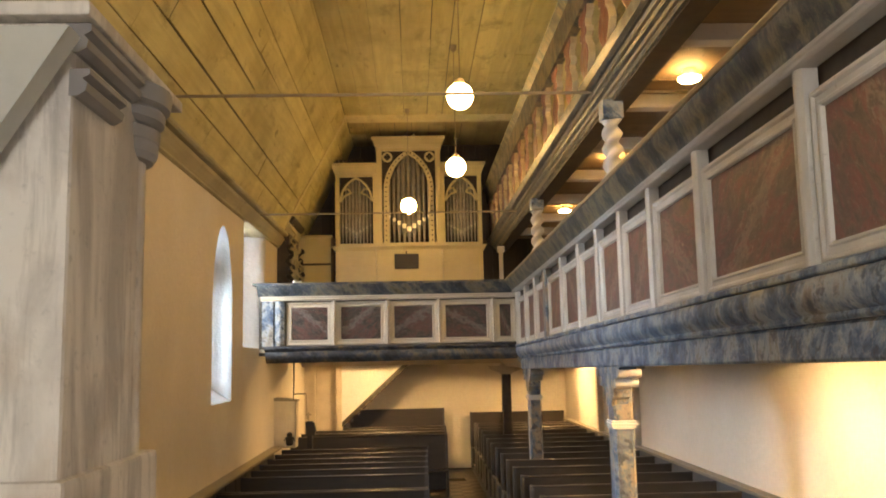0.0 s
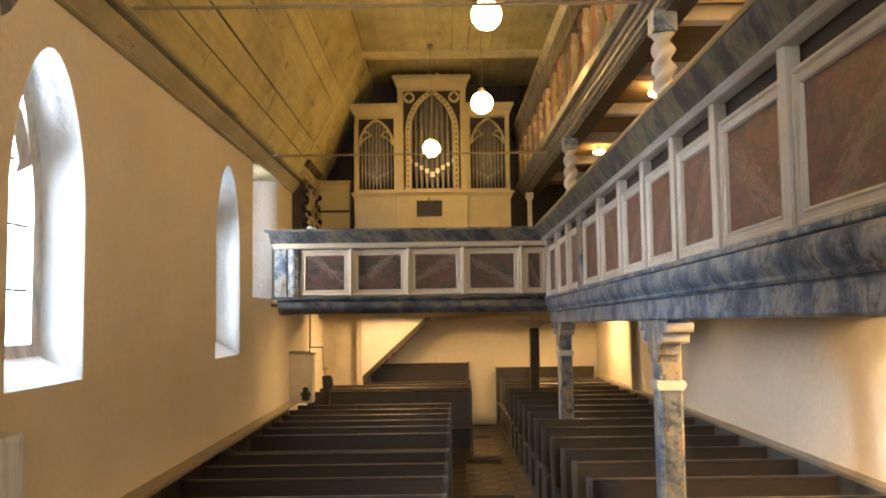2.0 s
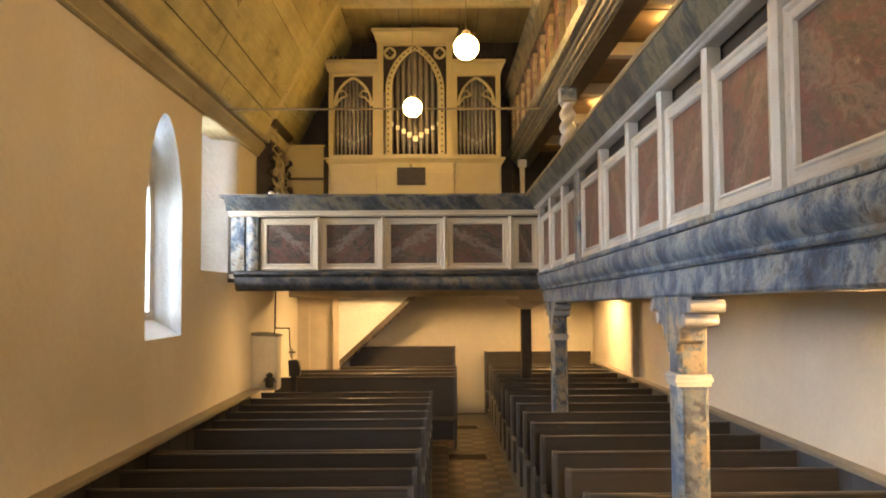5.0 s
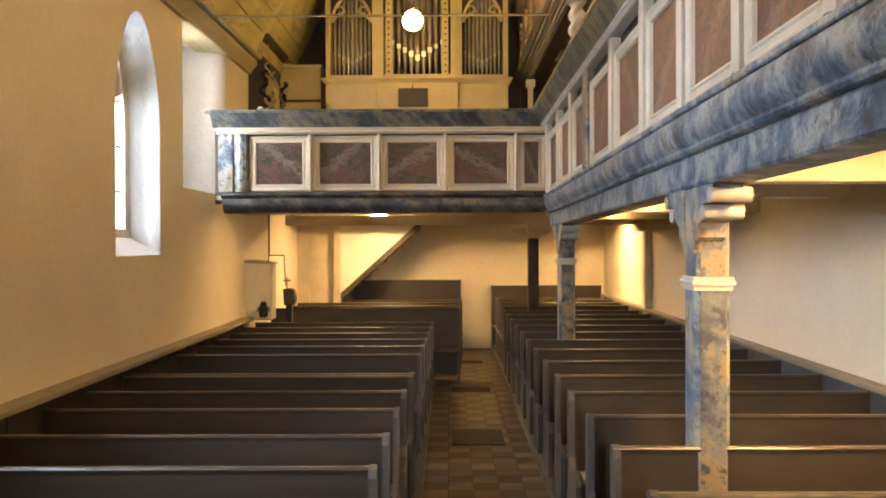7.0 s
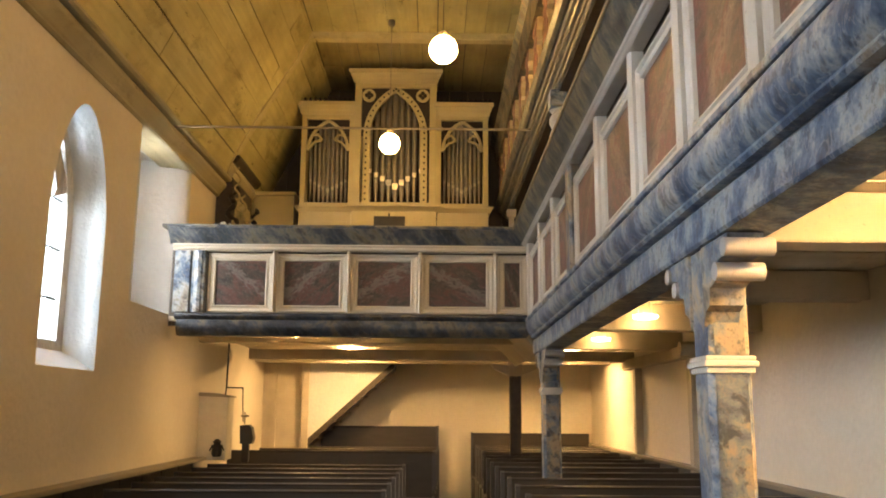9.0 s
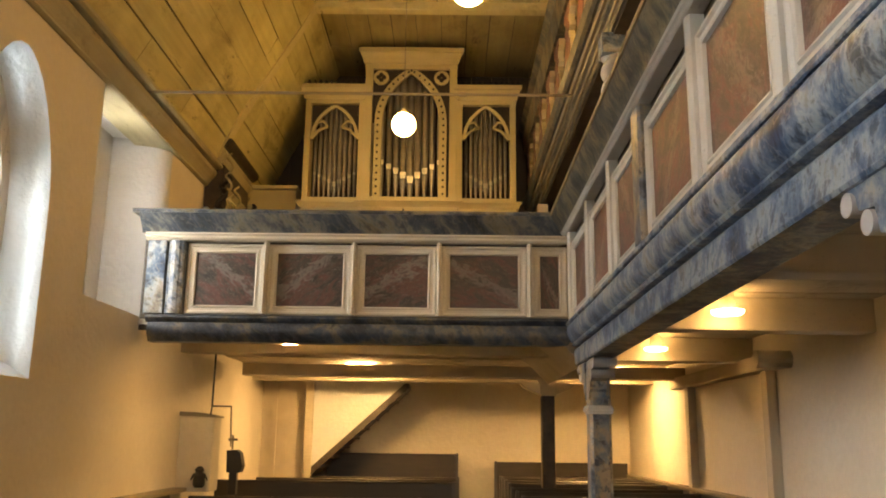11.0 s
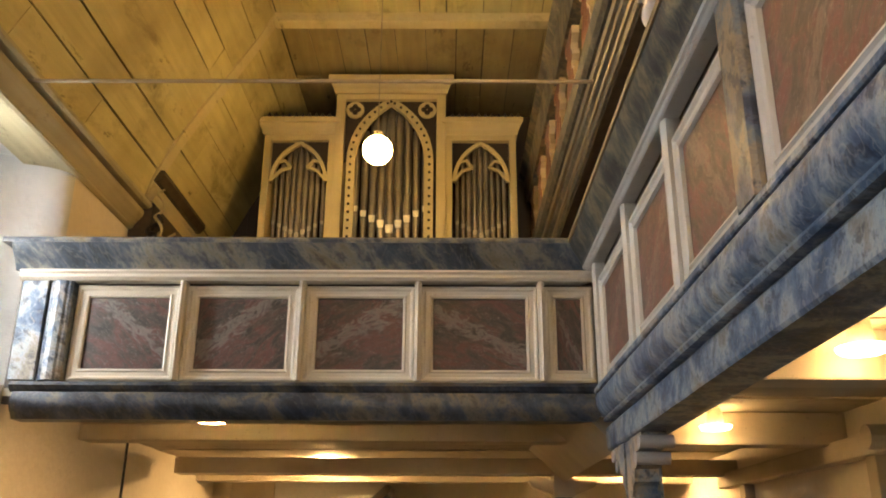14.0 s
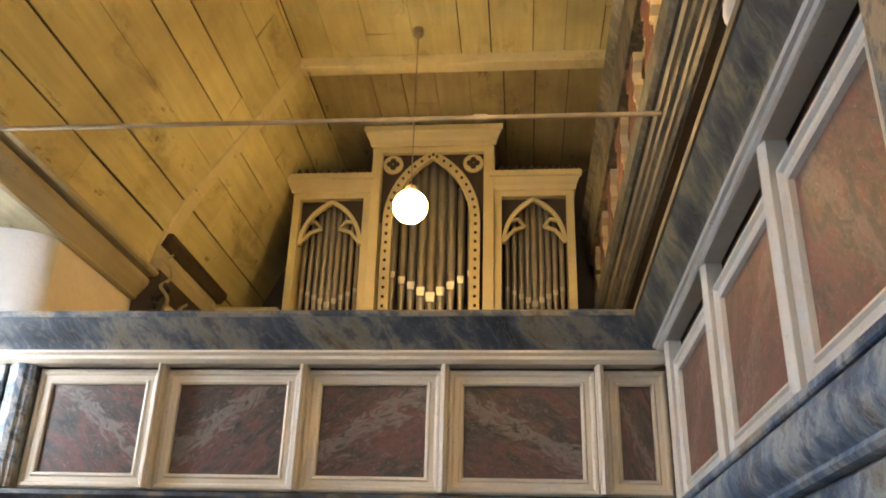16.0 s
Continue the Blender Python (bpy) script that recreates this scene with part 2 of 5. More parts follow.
    bump(n, l, b, fine, 0.12, 0.004)
    return m


M_RED = streaked("red_marbled_panel", [(0.30, (0.018, 0.015, 0.013)), (0.42, (0.04, 0.031, 0.025)), (0.5, (0.07, 0.041, 0.034)), (0.57, (0.098, 0.036, 0.03)), (0.68, (0.052, 0.043, 0.035))], (0.185, 0.17, 0.15), (0.03, 0.026, 0.025), 0, 0.95, 0.62)
M_TAN = streaked("tan_red_marbled_panel", [(0.30, (0.075, 0.046, 0.033)), (0.42, (0.115, 0.073, 0.05)), (0.5, (0.155, 0.082, 0.058)), (0.58, (0.185, 0.062, 0.048)), (0.7, (0.12, 0.085, 0.055))], (0.30, 0.225, 0.165), (0.07, 0.048, 0.034), 1, 1.9, 0.42)
M_WHITE = painted("white_frame_paint", (0.58, 0.555, 0.505), (0.38, 0.35, 0.30), 0.45, amount=0.7)
M_ROLL = painted("grey_white_roll_paint", (0.44, 0.42, 0.41), (0.32, 0.30, 0.29), 0.5, amount=0.6)
M_CREAM = painted("cream_frame_paint", (0.57, 0.525, 0.435), (0.39, 0.34, 0.26), 0.45)
M_BEAM = painted("whitewashed_beam", (0.60, 0.53, 0.42), (0.42, 0.36, 0.27), 0.75, (1, 1, 1), 0.7)
M_BOARD = planks_mat("underfloor_boards", (0.50, 0.44, 0.34), (0.28, 0.23, 0.16), along=(0.5, 6, 6))
M_PEW = painted("dark_grey_pew_paint", (0.048, 0.039, 0.032), (0.031, 0.026, 0.022), 0.42, (1, 6, 6), 0.8, 30, (0.085, 0.075, 0.065))
M_PEWRAIL = painted("worn_pew_rail", (0.05, 0.043, 0.038), (0.04, 0.035, 0.031), 0.4, (1, 6, 6), 0.8, 14, (0.11, 0.096, 0.084))
M_PEWEND = painted("grey_blue_pew_end", (0.075, 0.073, 0.075), (0.045, 0.045, 0.045), 0.42, (4, 4, 1), 0.8, 30, (0.3, 0.28, 0.25))
M_LEDGE = painted("grey_ledge_paint", (0.30, 0.26, 0.20), (0.20, 0.17, 0.13), 0.6)
M_WAIN = painted("dull_blue_wainscot", (0.10, 0.105, 0.115), (0.07, 0.07, 0.074), 0.55)
M_ORG = painted("cream_organ_paint", (0.52, 0.44, 0.23), (0.40, 0.33, 0.165), 0.45, amount=0.6)
M_GOLDCAP = painted("worn_gold_brown_paint", (0.24, 0.18, 0.085), (0.10, 0.08, 0.05), 0.5, amount=0.8)
M_DULL = painted("dull_cream_moulding", (0.21, 0.18, 0.115), (0.13, 0.11, 0.07), 0.5)
M_ORGD = plain("organ_shade_and_slab_black", (0.025, 0.02, 0.015), 0.8)
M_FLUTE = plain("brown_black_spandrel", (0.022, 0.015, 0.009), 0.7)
M_PIPE = plain("tin_pipe_metal", (0.30, 0.28, 0.235), 0.42, 0.8, 0.12, 6)
M_LIP = plain("bright_pipe_mouth", (0.72, 0.68, 0.55), 0.4, 0.3)
M_DIMLIP = plain("dull_pipe_mouth", (0.42, 0.39, 0.31), 0.45, 0.4)
M_DARKWOOD = plain("dark_stained_wood", (0.045, 0.032, 0.02), 0.5, 0, 0.35)
M_IRON = plain("iron_rod", (0.32, 0.27, 0.19), 0.45, 0.5)
M_BLACK = plain("black_iron", (0.02, 0.018, 0.016), 0.5, 0.2)
M_BAL = marbled("red_baluster_paint", [(0.3, (0.09, 0.03, 0.018)), (0.5, (0.20, 0.07, 0.04)), (0.7, (0.30, 0.14, 0.075))], scale=4, vein_amount=0.1)
M_BALE = painted("cream_baluster_edge", (0.58, 0.48, 0.30), (0.42, 0.33, 0.2), 0.5)
def weathered():
    m, n, l, b = mat("grey_white_weathered_paint", 0.75)
    v, u = coords(n, l, (3, 3, 0.8)), coords(n, l, (1, 1, 1))
    streak, blotch, fine = noise_of(n, l, v, 2.2, 6, 0.5), noise_of(n, l, u, 3.2, 5), noise_of(n, l, u, 30, 5)
    c = mix(n, l, ramp(n, l, streak, [(0.44, (0, 0, 0)), (0.60, (1, 1, 1))]), (0.66, 0.62, 0.56), (0.43, 0.40, 0.365))
    c = mix(n, l, ramp(n, l, blotch, [(0.55, (0, 0, 0)), (0.75, (0.7, 0.7, 0.7))]), c, (0.42, 0.33, 0.24))
    thin = noise_of(n, l, coords(n, l, (6, 6, 0.6)), 3.5, 6, 0.8, 0.65)
    c = mix(n, l, ramp(n, l, thin, [(0.54, (0, 0, 0)), (0.66, (0.45, 0.45, 0.45))]), c, (0.30, 0.27, 0.24))
    c = mix(n, l, ramp(n, l, fine, [(0.6, (0, 0, 0)), (0.75, (0.5, 0.5, 0.5))]), c, (0.26, 0.25, 0.24))
    l.new(c, b.inputs["Base Color"])
    bump(n, l, b, mix(n, l, 0.5, streak, fine), 0.45, 0.015)
    return m


M_STONE = weathered()
M_GREYMOULD = painted("worn_grey_moulding_paint", (0.20, 0.185, 0.18), (0.30, 0.28, 0.26), 0.6, (1, 1, 1), 0.7)
M_GLOBE = glow("opal_globe", WARM, GLOBE)
M_DISC = glow("lit_disc", WARM, DISC)
WARM_DISC = (1.0, 0.61, 0.24)
M_DISCLOW = glow("lit_low_disc", WARM_DISC, DISC_LOW)
M_DISCSOFT = glow("lit_soft_disc", WARM_DISC, DISC_SOFT)
M_DISCFAR = glow("bright_lit_disc", WARM_DISC, DISC_FAR)


def tile_mat(name, k):
    m, n, l, b = mat(name, 0.42)
    v = coords(n, l, (1, 1, 1), "Object")
    a = noise_of(n, l, v, 9, 5)
    c = ramp(n, l, obrand(n), [(0.0, (0.07 * k, 0.052 * k, 0.037 * k)), (0.5, (0.10 * k, 0.075 * k, 0.053 * k)), (1.0, (0.14 * k, 0.108 * k, 0.078 * k))])
    c = mix(n, l, ramp(n, l, a, [(0.4, (0, 0, 0)), (0.75, (0.6, 0.6, 0.6))]), c, (0.06, 0.045, 0.032))
    l.new(c, b.inputs["Base Color"])
    bump(n, l, b, a, 0.15, 0.004)
    return m


def glass_mat():
    m, n, l, b = mat("old_clear_glass", 0.05)
    out = n["Material Output"]
    clear, gloss, both = n.new("ShaderNodeBsdfTransparent"), n.new("ShaderNodeBsdfGlossy"), n.new("ShaderNodeMixShader")
    clear.inputs[0].default_value = (0.93, 0.96, 0.98, 1)
    gloss.inputs["Roughness"].default_value = 0.05
    both.inputs[0].default_value = 0.07
    l.new(clear.outputs[0], both.inputs[1])
    l.new(gloss.outputs[0], both.inputs[2])
    l.new(both.outputs[0], out.inputs[0])
    return m


M_TILES, M_PALETILE, M_GLASS = tile_mat("dark_worn_floor_tile", 0.42), tile_mat("pale_worn_floor_tile", 1.35), glass_mat()

# ---- mesh helpers ----


def box(bm, x0, x1, y0, y1, z0, z1, bevel=0.0):
    r = bmesh.ops.create_cube(bm, size=1.0)["verts"]
    for v in r:
        v.co = Vector((x0 + (v.co.x + 0.5) * (x1 - x0), y0 + (v.co.y + 0.5) * (y1 - y0), z0 + (v.co.z + 0.5) * (z1 - z0)))
    if bevel:
        es = list({e for v in r for e in v.link_edges})
        bmesh.ops.bevel(bm, geom=es, offset=bevel, segments=2, affect="EDGES", profile=0.6)
    return bm


def sweep(bm, prof, axis, a0, a1, m0=0.0, m1=0.0, ref=0.0):
    """Extrude a closed outline; m0 and m1 slant the ends (mitre) by the outline's first coordinate."""
    def put(u, v, a):
        return Vector({"x": (a, u, v), "y": (u, a, v), "z": (u, v, a)}[axis])
    lo = [bm.verts.new(put(u, v, a0 + m0 * (u - ref))) for u, v in prof]
    hi = [bm.verts.new(put(u, v, a1 + m1 * (u - ref))) for u, v in prof]
    k = len(prof)
    for i in range(k):
        bm.faces.new((lo[i], lo[(i + 1) % k], hi[(i + 1) % k], hi[i]))
    bm.faces.new(lo[::-1])
    bm.faces.new(hi)
    bmesh.ops.recalc_face_normals(bm, faces=bm.faces)
    return bm


def lathe(bm, prof, cx, cy, seg=24, cap=True):
    """prof: (radius, z) from bottom to top."""
    rings = []
    for r, z in prof:
        rings.append([bm.verts.new((cx + r * math.cos(2 * math.pi * i / seg), cy + r * math.sin(2 * math.pi * i / seg), z)) for i in range(seg)])
    for a, b in zip(rings, rings[1:]):
        for i in range(seg):
            bm.faces.new((a[i], a[(i + 1) % seg], b[(i + 1) % seg], b[i]))
    if cap:
        bm.faces.new(rings[0][::-1])
        bm.faces.new(rings[-1])
    return bm


def tube(bm, p, q, r, seg=10):
    p, q = Vector(p), Vector(q)
    m = Matrix.Translation((p + q) / 2) @ (q - p).to_track_quat("Z", "Y").to_matrix().to_4x4()
    bmesh.ops.create_cone(bm, cap_ends=True, segments=seg, radius1=r, radius2=r, depth=(q - p).length, matrix=m)
    return bm


def finish(name, bm, material, smooth=0):
    me = bpy.data.meshes.new(name)
    bm.normal_update()
    bm.to_mesh(me)
    bm.free()
    me.materials.append(material)
    if smooth:
        me.shade_smooth()
        me.set_sharp_from_angle(angle=radians(smooth))
    return me


def part(name, bm, material, parent=None, label="", smooth=0):
    ob = new(name, finish(name, bm, material, smooth))
    ob.parent = parent
    if label:
        tagged(ob, label)
    return ob


def thing(name, label, category, group="", at=(0, 0, 0), kind=""):
    ob = new(name)
    ob.location = at
    ob.empty_display_size = 0.1
    return tagged(ob, label, category, group, kind)


def solid(name, bm, material, label, category, group="", kind="", smooth=0):
    return tagged(new(name, finish(name, bm, material, smooth)), label, category, group, kind)


B = bmesh.new
XL, XR, YW, YE = -2.1, 3.65, 19.3, -4.2
ZC, ZK = 6.72, 4.62

# ---- shell ----
bm = box(B(), XL - 1.2, XR + 1.2, 3.9, YW + 0.8, -0.3, -0.02)
solid("floor", bm, plain("grey_screed", (0.16, 0.14, 0.12), 0.8), "dim grey-brown floor under the pews", "floor", kind="structure")
bm = B()
for k in range(5):
    box(bm, XL, XR, YE if k == 0 else 2.5 + 0.28 * (k - 1), 2.5 + 0.28 * k, -0.3, 0.85 - 0.17 * k)
solid("chancel_floor", bm, M_STONE, "raised stone chancel floor with steps down to the nave", "steps", kind="structure")


def arch_top(u, z0, z1):
    return z0 + (z1 - z0) * (max(0.0, 1 - abs(u) ** 1.9)) ** 0.62


WINDOWS = [("window_1", 5.47, 6.5, 1.97, 3.1, 4.06), ("window_2", 9.86, 10.95, 1.93, 3.15, 4.1), ("window_4", -2.0, -0.95, 1.97, 3.1, 4.06)]
NICHE = (11.74, 13.3, 2.62, 4.42)
DEPTH = 0.28


def side_wall():
    bm, top, bot = B(), 5.2, -0.3
    rev = B()
    opens = []
    for name, y0, y1, z0, zs, za in WINDOWS:
        ys = [y0 + (y1 - y0) * (0.5 - 0.5 * math.cos(math.pi * i / 20)) for i in range(21)]
        opens.append((y0, y1, ys, z0, [arch_top(2 * (y - y0) / (y1 - y0) - 1, zs, za) for y in ys]))
    opens.append((NICHE[0] - 0.1, NICHE[1] + 0.1, [NICHE[0] - 0.1, NICHE[1] + 0.1], NICHE[2], [NICHE[3], NICHE[3]]))
    opens.sort()
    cur = YE

    def quad(b, pts):
        b.faces.new([b.verts.new(p) for p in pts])
    for y0, y1, ys, z0, zt in opens:
        quad(bm, [(XL, cur, bot), (XL, y0, bot), (XL, y0, top), (XL, cur, top)])
        for ya, yb, za, zb in zip(ys, ys[1:], zt, zt[1:]):
            quad(bm, [(XL, ya, bot), (XL, yb, bot), (XL, yb, z0), (XL, ya, z0)])
            quad(bm, [(XL, ya, za), (XL, yb, zb), (XL, yb, top), (XL, ya, top)])
        cur = y1
        out = [(y0, z0)] + list(zip(ys, zt)) + [(y1, z0)]
        deep = 0.5 if len(ys) == 2 else DEPTH
        yc = (y0 + y1) / 2
        k = 0.82 if len(ys) == 2 else 0.9
        steps = 7 if len(ys) > 2 else 15
        loops = []
        for s in range(steps):
            f = (s / (steps - 1)) ** (1.0 if len(ys) > 2 else 1.7)
            e = 0.02 * f * (1 - f)
            kk = 1 + (k - 1) * f
            ring = []
            for i, (y, z) in enumerate(out):
                wob = 0.012 * math.sin(5.1 * z + 9 * f) + 0.008 * math.sin(11.3 * z + 4 * y) if 0 < s < steps - 1 else 0
                zz = z + (0.17 * f if z <= z0 + 1e-6 and len(ys) > 2 else (-0.02 * f if z > z0 else 0.03 * f))
                yy = yc + (y - yc) * kk + wob + e
                if len(ys) == 2:
                    q = min(1.0, deep * f / 0.2)
                    yy = yc + (y - yc) * kk + math.copysign(0.14 * math.sqrt(max(0.0, 1 - (1 - q) ** 2)), yc - y)
                    zz = z if z > z0 else z + 0.03 * f
                ring.append((XL - deep * f, yy, zz))
            loops.append(ring)
        for a, b in zip(loops, loops[1:]):
            m = len(a)
            for i in range(m):
                j = (i + 1) % m
                quad(rev, [a[i], a[j], b[j], b[i]])
    quad(bm, [(XL, cur, bot), (XL, YW, bot), (XL, YW, top), (XL, cur, top)])
    bmesh.ops.remove_doubles(rev, verts=rev.verts, dist=0.0005)
    bmesh.ops.recalc_face_normals(rev, faces=rev.faces)
    bmesh.ops.recalc_face_normals(bm, faces=bm.faces)
    w = solid("wall_south", bm, M_WALL, "cream plastered nave wall with deep window openings", "wall", kind="structure")
    part("window_reveal", rev, M_REVEAL, w, "rough whitewashed window reveals", 50)
    return w


wall_s = side_wall()
# outer leaf of the window wall, broken where the windows are
bm = B()
spans, cur = sorted((y0 - 0.5, y1 + 0.5, z0 - 0.1, za + 0.25) for _, y0, y1, z0, _, za in WINDOWS), YE
for y0, y1, z0, z1 in spans + []:
    box(bm, XL - 0.5, XL - 0.41, cur, y0, -0.3, 7.0)
    box(bm, XL - 0.5, XL - 0.41, y0, y1, -0.3, z0)
    box(bm, XL - 0.5, XL - 0.41, y0, y1, z1, 7.0)
    cur = y1
box(bm, XL - 0.5, XL - 0.41, cur, NICHE[0] - 0.2, -0.3, 7.0)
box(bm, XL - 0.5, XL - 0.41, NICHE[1] + 0.12, YW, -0.3, 7.0)
box(bm, XL - 0.5, XL - 0.41, NICHE[0] - 0.2, NICHE[1] + 0.12, -0.3, NICHE[2] - 0.02)
box(bm, XL - 0.5, XL - 0.41, NICHE[0] - 0.2, NICHE[1] + 0.12, NICHE[3] + 0.02, 7.0)
# back of the gallery niche with its small window
H0, H1 = NICHE[0] + 0.15, NICHE[0] + 0.52
box(bm, XL - 0.58, XL - 0.5, NICHE[0] - 0.2, H0, 2.3, 4.7)
box(bm, XL - 0.58, XL - 0.5, H1, NICHE[1] + 0.2, 2.3, 4.7)
box(bm, XL - 0.58, XL - 0.5, H0, H1, 2.3, 2.85)
box(bm, XL - 0.58, XL - 0.5, H0, H1, 4.1, 4.7)
solid("wall_south_outer", bm, M_REVEAL, "plain outer leaf of the nave wall", "wall", kind="structure")
back = bpy.data.materials.new("hazy_daylight")
back.use_nodes = True
bb = back.node_tree.nodes["Principled BSDF"]
bb.inputs["Base Color"].default_value = (0.5, 0.55, 0.6, 1)
bb.inputs["Emission Color"].default_value = (0.80, 0.91, 1.0, 1)
bb.inputs["Emission Strength"].default_value = 8.0
solid("backdrop", box(B(), -9.0, -8.9, -8, 60, -1, 12), back, "pale hazy daylight beyond the windows", "backdrop", kind="structure")
solid("ground", box(B(), -60, 60, -60, 80, -0.6, -0.5), plain("outside_ground", (0.08, 0.1, 0.05), 0.9), "plain ground outside the church", "ground", kind="structure")
bm = box(B(), XR, XR + 0.9, YE, YW + 0.8, -0.3, 7.0)
solid("wall_north", bm, M_WALL, "cream-white plastered nave wall beneath the gallery", "wall", kind="structure")
bm = box(B(), XL - 1.2, XR, YW, YW + 0.8, -0.3, 7.0)
solid("wall_west", bm, M_WALL, "cream plastered end wall behind the pews", "wall", kind="structure")
bm = B()
box(bm, XL - 1.2, 0.0, YE - 0.8, YE, -0.3, 7.0)
box(bm, 1.4, XR, YE - 0.8, YE, -0.3, 7.0)
box(bm, 0.0, 1.4, YE - 0.8, YE, -0.3, 2.3)
box(bm, 0.0, 1.4, YE - 0.8, YE, 4.8, 7.0)
solid("wall_east", bm, M_WALL, "cream plastered chancel end wall", "wall", kind="structure")

# boarded ceiling: steep side, flat middle; boards run lengthwise with broken joints
rng = random.Random(7)


def boards(bm, origin, across, normal, width, y0, y1, thick=0.02):
    """Boards along y laid side by side from origin along the across direction."""
    o, a, nrm = Vector(origin), Vector(across).normalized(), Vector(normal).normalized()
    s = 0.0
    total = Vector(across).length
    while s < total - 0.02:
        w = min(rng.uniform(0.27, 0.42), total - s) if width == 0 else min(width * rng.uniform(0.9, 1.1), total - s)
        y = y0 - rng.uniform(0, 2.5)
        while y < y1:
            ln = rng.choice((1.2, 3.2, 4.1, 5.2))
            ya, yb = max(y, y0), min(y + ln, y1)
            y += ln
            if yb - ya < 0.05:
                continue
            g, lift = rng.choice((0.0025, 0.003, 0.005, 0.009)), rng.uniform(-0.004, 0.004)
            tilt = rng.uniform(-0.006, 0.006)
            c = []
            for d, yy, e in ((s + g, ya + 0.003, lift - tilt), (s + w - g, ya + 0.003, lift + tilt), (s + w - g, yb - 0.003, lift + tilt), (s + g, yb - 0.003, lift - tilt)):
                c.append(o + a * d + nrm * e + Vector((0, yy, 0)))
            vs = [bm.verts.new(p) for p in c] + [bm.verts.new(p - nrm * thick) for p in c]
            bm.faces.new(vs[:4])
            for i in range(4):
                bm.faces.new((vs[i], vs[i + 4], vs[(i + 1) % 4 + 4], vs[(i + 1) % 4]))
        s += w


XK0, XK1 = -0.92, 2.5
bm = B()
YRIB = 14.67
boards(bm, (-2.0, 0, ZK), (XK0 + 2.0, 0, ZC - ZK), (0.9, 0, -0.45), 0, YE, YW)
boards(bm, (XK0, 0, ZC), (XK1 - XK0, 0, 0), (0, 0, -1), 0, YE, YRIB)
boards(bm, (XK1, 0, ZC), (XR - XK1, 0, ZK - ZC), (-0.9, 0, -0.45), 0, YE, YRIB)
bmesh.ops.recalc_face_normals(bm, faces=bm.faces)
solid("ceiling", bm, M_CEIL, "ochre painted board ceiling, stained, with steep canted sides", "ceiling", kind="structure")
# beyond the rib the shade is painted in as a darker board colour
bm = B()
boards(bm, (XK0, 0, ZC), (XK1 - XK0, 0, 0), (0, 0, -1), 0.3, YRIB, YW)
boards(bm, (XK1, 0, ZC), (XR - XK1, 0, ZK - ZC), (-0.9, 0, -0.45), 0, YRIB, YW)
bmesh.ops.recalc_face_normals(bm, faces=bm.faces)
solid("ceiling", bm, M_CEILSHADE, "ochre board ceiling over the organ, its shade put into the colour", "ceiling", kind="structure")
# dark board screen added behind the organ to hide the lit end wall
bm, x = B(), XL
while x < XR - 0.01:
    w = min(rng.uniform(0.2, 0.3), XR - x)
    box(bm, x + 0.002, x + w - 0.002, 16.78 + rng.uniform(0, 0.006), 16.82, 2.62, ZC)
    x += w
solid("wall_organ_back", bm, M_BACKSCREEN, "dark brown board screen added to darken the space behind the organ", "wall", kind="structure")
bm = B()
sweep(bm, [(XL - 0.6, ZK - 0.1), (-2.08, ZK - 0.1), (-0.97, ZC + 0.06), (2.55, ZC + 0.06), (XR, ZK), (XR + 0.6, ZK), (XR + 0.6, 7.6), (XL - 1.2, 7.6), (XL - 1.2, ZK - 0.1)], "y", YE - 0.8, YW + 0.8)
solid("roof", bm, M_DARKWOOD, "dark roof backing above the ceiling boards", "roof", kind="structure")
bm = B()
prev = None
for k in range(13):
    f = k / 12
    x, z = -1.99 + (XK0 + 1.99) * f + 0.012, ZK + (ZC - ZK) * f - 0.006
    yy = 14.62 + 0.05 * f - 0.22 * math.sin(math.pi * f ** 0.7) * (1 - f)
    ring = [bm.verts.new(p) for p in ((x - 0.03, yy - 0.085, z + 0.015), (x, yy - 0.075, z), (x, yy + 0.075, z), (x - 0.03, yy + 0.085, z + 0.015))]
    if prev:
        for a in range(3):
            bm.faces.new((prev[a], prev[a + 1], ring[a + 1], ring[a]))
    prev = ring
bmesh.ops.recalc_face_normals(bm, faces=bm.faces)
solid("ceiling_brace", bm, M_BRACE, "pale ochre curved timber brace on the canted boards", "ceiling brace", kind="structure")
bm = B()
box(bm, XK0 - 0.02, XK1, 14.6, 14.74, ZC - 0.1, ZC + 0.01, 0.012)
solid("ceiling_rib", bm, M_BRACE, "ochre painted timber rib across the ceiling", "ceiling beam", kind="structure")

# wall plate moulding along the window wall
wall_cornice = thing("trim", "grey-ochre moulded wooden cornice along the wall top", "cornice", kind="structure")
part("cornice_board", sweep(B(), [(XL - 0.3, 4.36), (XL + 0.02, 4.36), (XL + 0.045, 4.372), (XL + 0.045, 4.388), (XL + 0.125, 4.49), (XL + 0.13, 4.535), (XL - 0.3, 4.535)], "y", YE, YW), M_CORN, wall_cornice)
# the shadow between board and roll is drawn as a dark strip
part("cornice_groove", box(B(), XL - 0.25, XL + 0.06, YE, YW, 4.535, 4.56), M_DARKWOOD, wall_cornice, "dark strip drawing the shadow line of the gap")
part("cornice_roll", sweep(B(), [(XL - 0.2, 4.56), (XL + 0.17, 4.56), (XL + 0.195, 4.575), (XL + 0.2, 4.6), (XL + 0.17, 4.615), (XL + 0.11, 4.62), (XL - 0.2, 4.62)], "y", YE, YW), M_CORN, wall_cornice)
